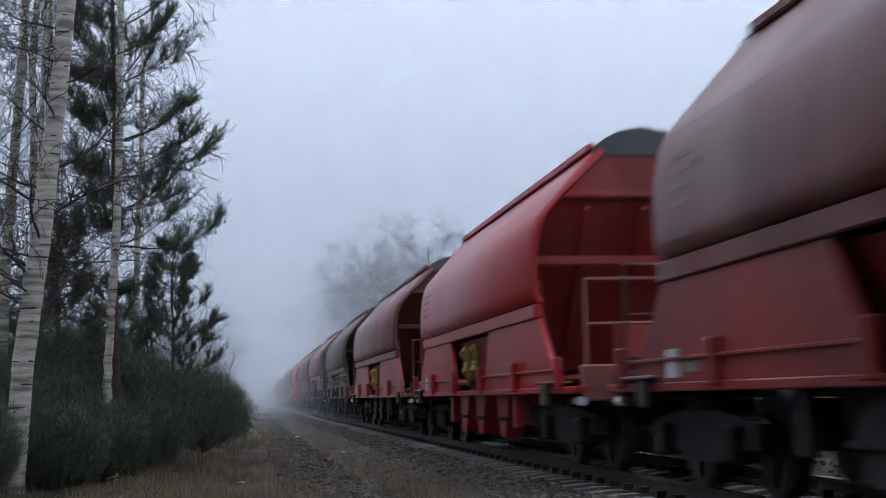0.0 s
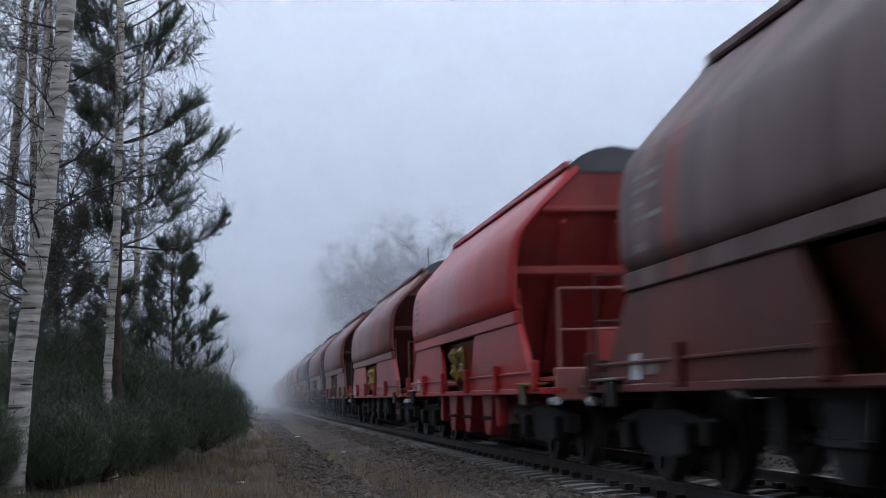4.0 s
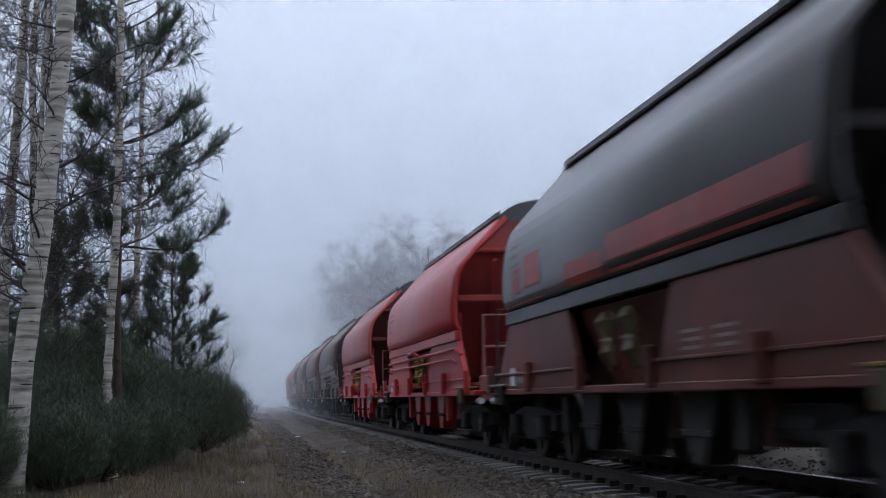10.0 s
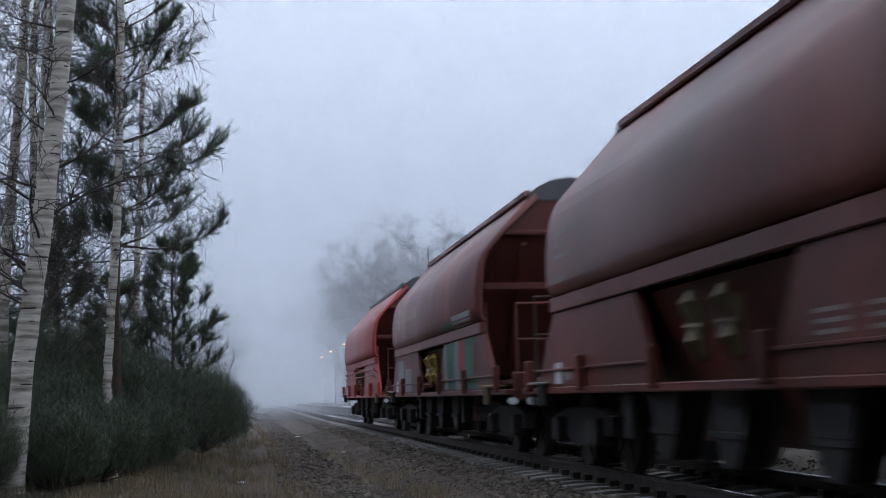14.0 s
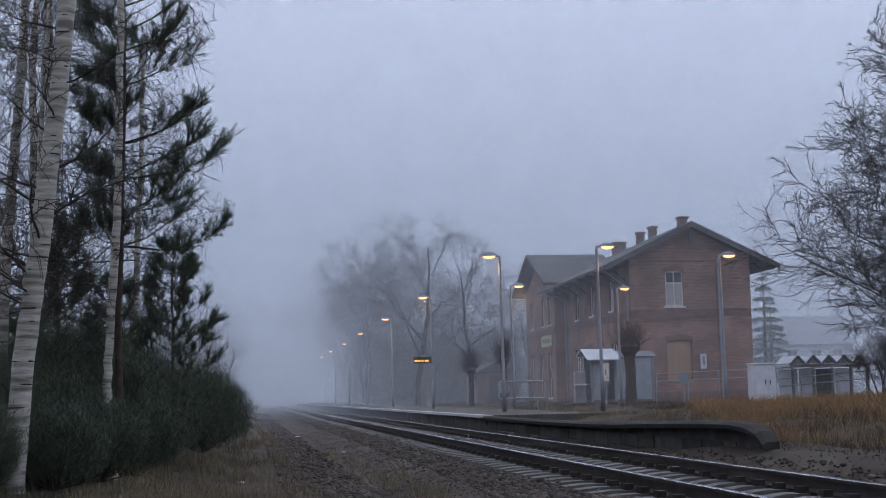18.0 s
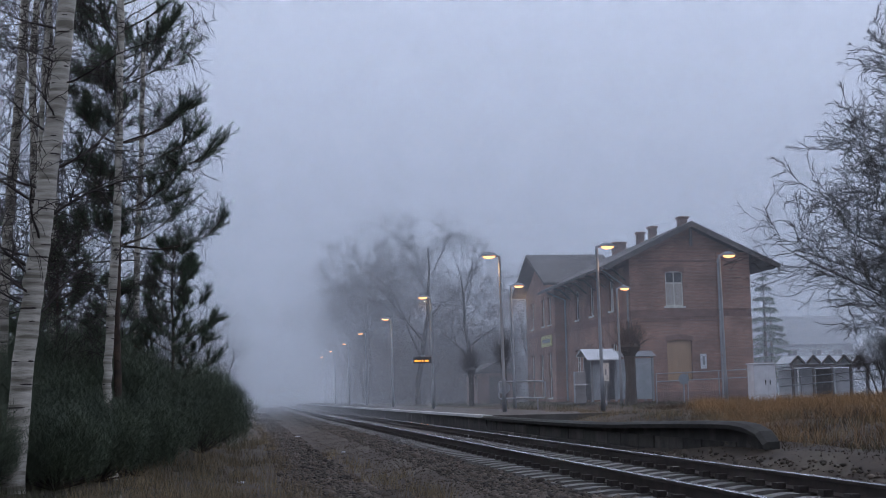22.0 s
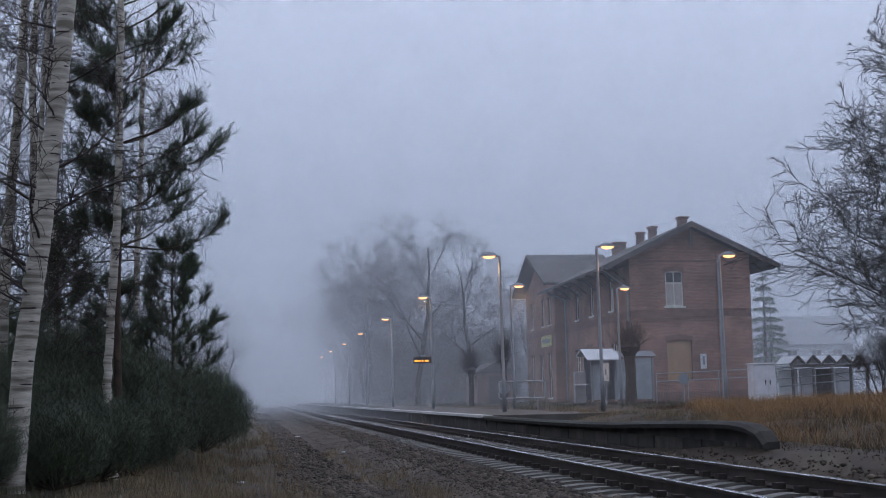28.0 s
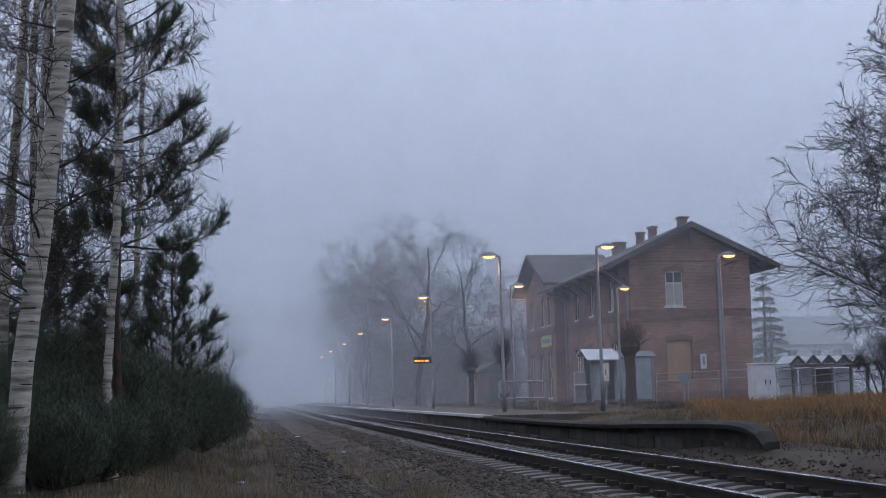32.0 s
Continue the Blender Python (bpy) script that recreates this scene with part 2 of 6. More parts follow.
M_PANE = mat("dim_window_glass", (0.10, 0.105, 0.115), (0.07, 0.074, 0.08), 2, 0.08, spec=0.9)
M_CURTAIN = mat("pale_blind", (0.42, 0.40, 0.37), (0.33, 0.31, 0.28), 3, 0.9)
M_STEEL = mat("galvanised_steel", (0.30, 0.31, 0.33), (0.21, 0.22, 0.235), 8, 0.5, 0.6)
M_GREYPAINT = mat("grey_painted_steel", (0.20, 0.215, 0.235), (0.15, 0.16, 0.175), 3, 0.5)
M_CABINET = mat("pale_grey_cabinet", (0.55, 0.57, 0.60), (0.44, 0.46, 0.49), 3, 0.55)
M_GLASS = mat("frosted_shelter_glass", (0.30, 0.33, 0.36), (0.22, 0.25, 0.28), 2, 0.2, spec=0.7)
M_LAMP = glow("sodium_lamp_glass", (1.0, 0.42, 0.17), 3.2)
M_DISPLAY = glow("amber_display_text", (1.0, 0.36, 0.03), 1.8)
M_BLACK = mat("black_casing", (0.02, 0.02, 0.022), (0.012, 0.012, 0.014), 5, 0.5)
M_YELLOWSIGN = mat("pale_yellow_sign", (0.50, 0.48, 0.22), (0.42, 0.40, 0.2), 4, 0.6)
M_BIRCH = mat("white_birch_bark", (0.54, 0.51, 0.45), (0.30, 0.28, 0.24), 2.2, 0.85, bump=0.6, fine=11, stretch=(1, 1, 9), third=(0.17, 0.155, 0.125))
M_BARK = mat("dark_twig_bark", (0.040, 0.030, 0.027), (0.022, 0.017, 0.016), 8, 0.9)
M_PINEBARK = mat("pine_bark", (0.085, 0.055, 0.038), (0.04, 0.03, 0.025), 8, 0.9, bump=0.6)
M_NEEDLE = island(mat("pine_needles", (0.092, 0.132, 0.076), (0.052, 0.080, 0.052), 1.5, 0.6), 0.6, 1.4)
M_BROOM = island(mat("dark_evergreen_sprays", (0.080, 0.104, 0.062), (0.046, 0.062, 0.042), 1.2, 0.7), 0.6, 1.4)
M_DRYGRASS = island(mat("dry_winter_grass", (0.24, 0.18, 0.10), (0.12, 0.094, 0.058), 1.0, 0.9), 0.55, 1.35)
M_ORANGEGRASS = island(mat("rust_coloured_grass", (0.34, 0.195, 0.088), (0.17, 0.103, 0.05), 0.5, 0.9), 0.55, 1.35)
M_DARKGRASS = island(mat("matted_brown_grass", (0.085, 0.06, 0.036), (0.04, 0.03, 0.02), 1.0, 0.9), 0.5, 1.4)
M_GREENGRASS = island(mat("olive_grass", (0.075, 0.078, 0.04), (0.045, 0.045, 0.028), 1.0, 0.9), 0.6, 1.3)
M_GREYBARK = mat("grey_lichened_bark", (0.15, 0.135, 0.125), (0.09, 0.08, 0.075), 3, 0.9)
M_BANKBARK = mat("brown_branch_bark", (0.045, 0.038, 0.035), (0.028, 0.024, 0.022), 3, 0.9)
M_FARBARK = mat("far_bare_wood", (0.125, 0.112, 0.11), (0.09, 0.08, 0.079), 1, 0.9)

# wagon paints; darker ones double as shade painted on the wagon ends
DUST = (0.25, 0.21, 0.19)
PAINT = {
    "bright": mat("bright_red_paint", (0.40, 0.022, 0.024), (0.27, 0.018, 0.020), 0.7, 0.36, bump=0.04, stretch=(1, 1, 0.35), third=(0.44, 0.06, 0.05), spec=0.4),
    "red": mat("faded_red_paint_and_end_shade", (0.30, 0.034, 0.030), (0.17, 0.030, 0.027), 0.8, 0.38, bump=0.05, stretch=(1, 1, 0.3), third=(0.26, 0.10, 0.085), spec=0.4),
    "dusty": mat("dusty_red_paint", (0.185, 0.043, 0.038), (0.085, 0.026, 0.024), 0.9, 0.42, bump=0.05, stretch=(1, 0.7, 0.25), third=(0.22, 0.12, 0.105), spec=0.3),
    "streak": mat("grey_streaked_red_paint", (0.17, 0.12, 0.11), (0.075, 0.045, 0.042), 1.2, 0.6, bump=0.05, stretch=(1, 1.6, 0.08), third=(0.22, 0.05, 0.04), spec=0.3),
    "tan": mat("tan_dusted_brown_paint", (0.165, 0.082, 0.062), (0.078, 0.040, 0.032), 0.8, 0.45, bump=0.05, stretch=(1, 0.7, 0.3), third=(0.19, 0.06, 0.045), spec=0.3),
    "brown": mat("red_brown_grime_and_end_shade", (0.140, 0.036, 0.029), (0.055, 0.020, 0.017), 0.8, 0.42, bump=0.06, stretch=(1, 0.7, 0.3), third=(0.16, 0.07, 0.056), spec=0.28),
    "dark": mat("soot_brown_grime_and_end_shade", (0.074, 0.035, 0.027), (0.030, 0.018, 0.015), 0.8, 0.42, bump=0.06, stretch=(1, 0.7, 0.3), third=(0.10, 0.055, 0.044), spec=0.28),
    "black": mat("blackened_grime_and_end_shade", (0.032, 0.029, 0.029), (0.016, 0.0145, 0.015), 0.8, 0.32, bump=0.05, stretch=(1, 1, 0.3), third=(0.045, 0.035, 0.032), spec=0.35),
}
M_GEAR = mat("oily_running_gear", (0.014, 0.012, 0.0115), (0.007, 0.0065, 0.0065), 6, 0.75, 0.1)
M_WHEEL = mat("worn_wheel_steel", (0.05, 0.046, 0.044), (0.025, 0.023, 0.022), 6, 0.5, 0.5)
M_DULLYELLOW = mat("oil_stained_yellow", (0.075, 0.055, 0.018), (0.03, 0.024, 0.014), 5, 0.6)
M_STENCIL = mat("worn_white_stencil", (0.26, 0.24, 0.23), (0.12, 0.10, 0.095), 9, 0.6)
M_BEIGE = mat("faded_beige_lettering", (0.36, 0.29, 0.24), (0.26, 0.18, 0.15), 5, 0.6)
M_YELLOW = mat("grubby_yellow_paint", (0.28, 0.18, 0.025), (0.08, 0.055, 0.018), 5, 0.55)
M_PLATE = mat("white_plate", (0.55, 0.58, 0.62), (0.40, 0.42, 0.45), 8, 0.6)
M_ROOF = mat("dark_grey_roof_cover", (0.085, 0.085, 0.09), (0.05, 0.05, 0.055), 1.0, 0.45, bump=0.05)
M_ROD = mat("scuffed_steel_rod", (0.33, 0.30, 0.29), (0.2, 0.17, 0.16), 8, 0.35, 0.7)
M_GREENSPRAY = mat("green_spray_paint", (0.05, 0.16, 0.10), (0.04, 0.09, 0.07), 1.5, 0.6)
M_REDSPRAY = mat("crimson_spray_paint", (0.42, 0.02, 0.04), (0.28, 0.02, 0.03), 1.5, 0.6)
M_GREYSPRAY = mat("silver_spray_paint", (0.24, 0.25, 0.26), (0.15, 0.155, 0.16), 1.5, 0.5)


# ---- fog ----
def fog():
    """Thin upright layers across the line, from the station forecourt into the distance; thicker the farther off."""
    verts, faces, dens = [], [], []
    y, gap = 51.0, 6.5
    while y < 720:
        rate = FOG_RATE * (0.6 + 0.55 * min(max((y - 85.0) / 30.0, 0.0), 1.0))
        faces.append(tuple(range(len(verts), len(verts) + 3)))
        verts += [(-1500.0 - y, y, -0.6), (1500.0 + y, y, -0.6), (0.0, y, 480.0)]
        dens += [gap * rate] * 3
        y += gap
        gap *= 1.0 if y < 120 else 1.28
    ob = mesh_ob("fog", verts, faces, M_FOG)
    at = ob.data.attributes.new("fog_amount", "FLOAT", "POINT")
    at.data.foreach_set("value", dens)
    tagged(ob, "thin pale layers of morning fog over the line", "fog", kind="stuff")


FOG_RATE = 1 / 105.0
fog()


# ---- ground ----
def ground():
    xs = np.concatenate([[-900, -300, -120, -60, -30], np.arange(-16, 30, 0.4), [34, 45, 70, 120, 300, 900]])
    ys = np.concatenate([[-900, -420, -200, -80, -30, -10], np.arange(0, 80, 0.5), np.arange(80, 200, 4), [230, 300, 450, 700, 1200, 2500]])
    X, Y = np.meshgrid(xs, ys)
    Z = ground_z(X, Y)
    v = np.stack([X, Y, Z], -1).reshape(-1, 3)
    n = len(xs)
    i, j = np.meshgrid(np.arange(n - 1), np.arange(len(ys) - 1))
    q = (j * n + i).ravel()
    f = np.stack([q, q + 1, q + n + 1, q + n], -1)
    tagged(quick("ground", v, f, M_SOIL, smooth=True), "damp brown soil with gravel and dead grass", "ground", kind="structure")


ground()


def along(x, y, z=0.0):
    """A place beside the track: x from the straight line's axis, shifted with the bend."""
    return (x + bend(y), y, z)


BED = [(-2.05, -0.42), (-1.45, -0.27), (-0.9, -0.255), (0.9, -0.255), (1.45, -0.27), (2.05, -0.40)]


def surface_z(x, y):
    """The ground, or the ballast bed where that lies higher."""
    s = np.asarray(x, float) - shift(y) - CX
    return np.maximum(ground_z(x, y), np.interp(s, [q[0] for q in BED], [q[1] for q in BED], left=-9, right=-9))


def track():
    """Ballast bed, sleepers and two rails."""
    ys = [-330 + 10 * k for k in range(35)] + [20 + 4 * k for k in range(60)] + [270, 300, 350, 420, 520]
    prof = BED
    root = thing("railway_track", pose(0, 0, 0), "single railway track with concrete sleepers on grey ballast", "railway track", kind="structure")
    v = [along(CX + px, y, pz) for y in ys for px, pz in prof]
    k = len(prof)
    f = [(a * k + b, a * k + b + 1, a * k + k + b + 1, a * k + k + b) for a in range(len(ys) - 1) for b in range(k - 1)]
    mesh_ob("ballast_bed", v, f, M_BALLAST, root)
    for side in (-1, 1):
        c = side * 0.7525
        web = [(-0.07, -0.172), (0.07, -0.172), (0.07, -0.16), (0.012, -0.135), (0.012, -0.045), (0.034, -0.035), (0.034, -0.006), (-0.034, -0.006), (-0.034, -0.035), (-0.012, -0.045), (-0.012, -0.135), (-0.07, -0.16)]
        n = len(web)
        v = [along(CX + c + px, y, pz) for y in ys for px, pz in web]
        f = [(a * n + b, a * n + (b + 1) % n, (a + 1) * n + (b + 1) % n, (a + 1) * n + b) for a in range(len(ys) - 1) for b in range(n)]
        rail = mesh_ob("rail", v, f, M_RAIL, root)
        head = [(-0.033, -0.007), (-0.026, 0.0), (0.026, 0.0), (0.033, -0.007)]
        v = [along(CX + c + px, y, pz) for y in ys for px, pz in head]
        f = [(a * 4 + b, a * 4 + b + 1, a * 4 + 5 + b, a * 4 + 4 + b) for a in range(len(ys) - 1) for b in range(3)]
        mesh_ob("running_surface", v, f, M_RAILHEAD, rail, "bright polished rail head")
    bm = bmesh.new()
    prism(bm, [(-1.3, -0.36), (1.3, -0.36), (1.3, -0.20), (1.05, -0.176), (0.45, -0.178), (0.25, -0.205), (-0.25, -0.205), (-0.45, -0.178), (-1.05, -0.176), (-1.3, -0.20)], -0.125, 0.125)
    first = part("sleeper", bm, M_SLEEPER, root)
    clips = bmesh.new()
    y0 = 19.016 - 0.6 * 24
    for i in range(290):
        y = y0 + 0.6 * i
        m = Matrix.Translation(along(CX, y)) @ Matrix.Rotation(radians(heading(y)), 4, "Z")
        if i == 0:
            first.matrix_basis = m
        else:
            again(first, root, m)
        if i < 140:
            for sx in (-0.7525, 0.7525):
                for o in (-0.11, 0.11):
                    box(clips, sx + o - 0.05, sx + o + 0.05, -0.075, 0.075, -0.18, -0.11, m=m)
    tagged(part("rail_clip", clips, M_CLIP, root), kind="stuff")


def platform():
    root = thing("platform", pose(0, 0, 0), "low railway platform with a blackened wall and a white edge line", "platform", kind="structure")
    ys = [38.5 + 4 * k for k in range(45)]
    # paved part
    def strip(name, x0, x1, z0, z1, rows, material):
        v = [along(x, y, z) for y in rows for x, z in ((x0, z0), (x0, z1), (x1, z1), (x1, z0))]
        f = [(4 * a + b, 4 * a + (b + 1) % 4, 4 * a + 4 + (b + 1) % 4, 4 * a + 4 + b) for a in range(len(rows) - 1) for b in range(4)]
        f += [(3, 2, 1, 0), tuple(4 * (len(rows) - 1) + b for b in range(4))]
        return mesh_ob(name, v, f, material, root)
    strip("retaining_wall", 6.78, 6.98, -0.42, 0.245, ys, M_PLATWALL)
    strip("surface", 6.98, 10.4, -0.3, 0.315, ys, M_PAVING)
    strip("edge_line", 6.66, 6.96, 0.25, 0.325, ys, M_WHITE)
        # coping of the disused end, bending down at its tip
    v = []
    rows = [(6.72, 17.3, 0.20), (6.70, 17.5, 0.34), (6.68, 17.9, 0.42), (6.66, 18.4, 0.45)] + [(6.66, y, z) for y, z in ((20, 0.435), (22, 0.40), (24, 0.355), (26, 0.325), (30, 0.305), (34, 0.30), (38.5, 0.30))]
    for x, y, z in rows:
        v += [(x, y, z - 0.10), (x - 0.02, y, z - 0.04), (x + 0.05, y, z), (x + 0.22, y, z + 0.005), (x + 0.22, y, z - 0.10)]
    f = [(5 * a + b, 5 * a + (b + 1) % 5, 5 * a + 5 + (b + 1) % 5, 5 * a + 5 + b) for a in range(len(rows) - 1) for b in range(5)] + [(4, 3, 2, 1, 0)]
    mesh_ob("old_coping", v, f, M_COPING, root)
    v = []
    for x, y, z in rows[1:]:
        v += [(6.80, y, -0.42), (6.80, y, z - 0.095), (7.0, y, z - 0.095), (7.0, y, -0.42)]
    f = [(4 * a + b, 4 * a + (b + 1) % 4, 4 * a + 4 + (b + 1) % 4, 4 * a + 4 + b) for a in range(len(rows) - 2) for b in range(4)] + [(3, 2, 1, 0)]
    mesh_ob("old_wall", v, f, M_PLATWALL, root)
    rng = random.Random(31)
    for row, (z0, z1) in enumerate(((-0.26, -0.07), (-0.06, 0.17))):
        y = 18.1 + 0.4 * row
        while y < 37.5:
            ln = rng.uniform(0.5, 1.05)
            out = rng.uniform(0.006, 0.03)
            part("wall_stone", boxes((6.80 - out, 6.83, y, y + ln - 0.03, z0 + rng.uniform(0, 0.02), z1 - rng.uniform(0, 0.02)), bevel=0.006), M_WALLSTONE, root)
            y += ln


track()
platform()


# ---- lamps on the platform ----
def street_lamp():
    e = thing("street_lamp", pose(0, 0, 0), "slender steel platform lamp with a lit hooded head", "street lamp", "platform lamps")
    bm = bmesh.new()
    tube(bm, [(0, 0, 0), (0, 0, 1.1), (0, 0, 1.15), (0, 0, 5.0), (0, 0, 5.28)], [0.075, 0.075, 0.055, 0.045, 0.04], 10)
    part("pole", bm, M_GREYPAINT, e, smooth=True)
    bm = bmesh.new()
    tube(bm, [(0, 0, 5.22), (-0.15, 0, 5.29), (-0.32, 0, 5.31)], 0.028, 6)
    part("arm", bm, M_STEEL, e)
    bm = bmesh.new()
    rings = [(0.31, 5.245), (0.30, 5.265), (0.23, 5.32), (0.13, 5.37), (0.05, 5.39)]
    prev = None
    for r, z in rings:
        ring = [bm.verts.new((-0.33 + r * math.cos(k * math.pi / 8), 0.6 * r * math.sin(k * math.pi / 8), z)) for k in range(16)]
        if prev:
            for k in range(16):
                bm.faces.new((prev[k], prev[(k + 1) % 16], ring[(k + 1) % 16], ring[k]))
        prev = ring
    bm.faces.new(prev)
    part("hood", bm, M_GREYPAINT, e, smooth=True)
    bm = bmesh.new()
    bmesh.ops.create_uvsphere(bm, u_segments=14, v_segments=8, radius=1.0, matrix=Matrix.Translation((-0.36, 0, 5.245)) @ Matrix.Diagonal((0.21, 0.14, 0.075, 1)))
    part("lamp_glass", bm, M_LAMP, e, "glowing orange lamp glass", smooth=True)
    return e


LAMPS = [(8.59, 45.2, 1), (8.78, 64.0, 1), (8.76, 81.4, 1), (8.81, 99.8, 1), (8.94, 118.1, 1), (8.95, 136.1, 1), (9.0, 154.1, 1),
         (11.28, 42.6, -1), (11.43, 57.8, -1), (16.64, 59.6, -1), (16.34, 45.3, -1)]


def lamps():
    for i, (x, y, s) in enumerate(LAMPS):
        m = pose(x, y, 0.29 if x < 10 else float(ground_z(x, y)), 0, -0.6 * s, 0 if s > 0 else 180)
        if i == 0:
            first = street_lamp()
            first.matrix_basis = m
        else:
            copy_thing(first, m)
        if i < 3 or i > 6:
            b = new("lamp_light", bpy.data.lights.new("lamp_light", "SPOT"))
            b.data.energy, b.data.color, b.data.spot_size, b.data.spot_blend, b.data.shadow_soft_size = 150, (1.0, 0.55, 0.25), radians(150), 0.6, 0.15
            b.matrix_world = Matrix.Translation((x - 0.36 * s, y, 5.43 if x < 10 else 5.2 + float(ground_z(x, y)) - 0.1))


lamps()


# ---- station building ----
def brickwork():
    m = bpy.data.materials.new("coursed_red_brick")
    m.use_nodes = True
    nt = m.node_tree
    b = nt.nodes["Principled BSDF"]
    b.inputs["Roughness"].default_value = 0.9
    co = nt.nodes.new("ShaderNodeTexCoord")
    sp = nt.nodes.new("ShaderNodeSeparateXYZ")
    ad = nt.nodes.new("ShaderNodeMath")
    cb = nt.nodes.new("ShaderNodeCombineXYZ")
    nt.links.new(co.outputs["Object"], sp.inputs[0])
    nt.links.new(sp.outputs[0], ad.inputs[0])
    nt.links.new(sp.outputs[1], ad.inputs[1])
    nt.links.new(ad.outputs[0], cb.inputs[0])
    nt.links.new(sp.outputs[2], cb.inputs[1])
    br = nt.nodes.new("ShaderNodeTexBrick")
    br.inputs["Scale"].default_value = 1.0
    br.inputs["Color1"].default_value = (0.31, 0.168, 0.128, 1)
    br.inputs["Color2"].default_value = (0.20, 0.108, 0.084, 1)
    br.inputs["Mortar"].default_value = (0.27, 0.20, 0.165, 1)
    br.inputs["Mortar Size"].default_value = 0.011
    br.inputs["Brick Width"].default_value = 0.25
    br.inputs["Row Height"].default_value = 0.077
    nt.links.new(cb.outputs[0], br.inputs["Vector"])
    no = nt.nodes.new("ShaderNodeTexNoise")
    no.inputs["Scale"].default_value, no.inputs["Detail"].default_value = 0.7, 6
    nt.links.new(co.outputs["Object"], no.inputs[0])
    rp = nt.nodes.new("ShaderNodeValToRGB")
    rp.color_ramp.elements[0].position, rp.color_ramp.elements[1].position = 0.3, 0.7
    rp.color_ramp.elements[0].color, rp.color_ramp.elements[1].color = (0.6, 0.6, 0.6, 1), (1.15, 1.1, 1.05, 1)
    nt.links.new(no.outputs[0], rp.inputs[0])
    mx = nt.nodes.new("ShaderNodeMix")
    mx.data_type, mx.blend_type = "RGBA", "MULTIPLY"
    mx.inputs[0].default_value = 1.0
    nt.links.new(br.outputs["Color"], mx.inputs[6])
    nt.links.new(rp.outputs[0], mx.inputs[7])
    nt.links.new(mx.outputs[2], b.inputs["Base Color"])
    bp = nt.nodes.new("ShaderNodeBump")
    bp.inputs["Strength"].default_value, bp.inputs["Distance"].default_value = 0.5, 0.01
    nt.links.new(br.outputs["Fac"], bp.inputs["Height"])
    bp.invert = True
    nt.links.new(bp.outputs[0], b.inputs["Normal"])
    return m


M_COURSED = brickwork()


def holed_wall(bm, u0, u1, z0, z1, t, holes, place):
    """A wall of strips round its openings; place(u, t, z) puts it in space."""
    us = sorted({u0, u1, *[h[0] for h in holes], *[h[1] for h in holes]})
    zs = sorted({z0, z1, *[h[2] for h in holes], *[h[3] for h in holes]})
    for a, b in zip(us, us[1:]):
        for c, d in zip(zs, zs[1:]):
            mu, mz = (a + b) / 2, (c + d) / 2
            if any(h[0] < mu < h[1] and h[2] < mz < h[3] for h in holes):
                continue
            vs = [bm.verts.new(place(u, w, z)) for u, w, z in ((a, 0, c), (b, 0, c), (b, 0, d), (a, 0, d), (a, t, c), (b, t, c), (b, t, d), (a, t, d))]
            for q in ((0, 1, 2, 3), (7, 6, 5, 4), (0, 4, 5, 1), (1, 5, 6, 2), (2, 6, 7, 3), (3, 7, 4, 0)):
                bm.faces.new([vs[k] for k in q])
    bmesh.ops.remove_doubles(bm, verts=bm.verts, dist=0.001)
    seen, drop = {}, []
    for fc in bm.faces:
        key = tuple(round(c, 3) for c in fc.calc_center_median())
        if key in seen:
            drop += [fc, seen[key]]
        seen[key] = fc
    bmesh.ops.delete(bm, geom=list(set(drop)), context="FACES")


def arch_head(bm, u0, u1, z, rise, t, place):
    """A shallow brick arch that closes the top of an opening, proud of the wall."""
    n = 8
    lo = [(u0 - 0.08 + (u1 - u0 + 0.16) * k / n, z - rise * (2 * k / n - 1) ** 2) for k in range(n + 1)]
    hi = [(u, zz + 0.26) for u, zz in lo]
    for k in range(n):
        ring = []
        for w in (-0.05, t):
            ring.append([bm.verts.new(place(u, w, zz)) for u, zz in (lo[k], lo[k + 1], hi[k + 1], hi[k])])
        a, b = ring
        for i in range(4):
            bm.faces.new((a[i], a[(i + 1) % 4], b[(i + 1) % 4], b[i]))
        bm.faces.new(a[::-1])
        bm.faces.new(b)
    bmesh.ops.remove_doubles(bm, verts=bm.verts[:], dist=0.002)


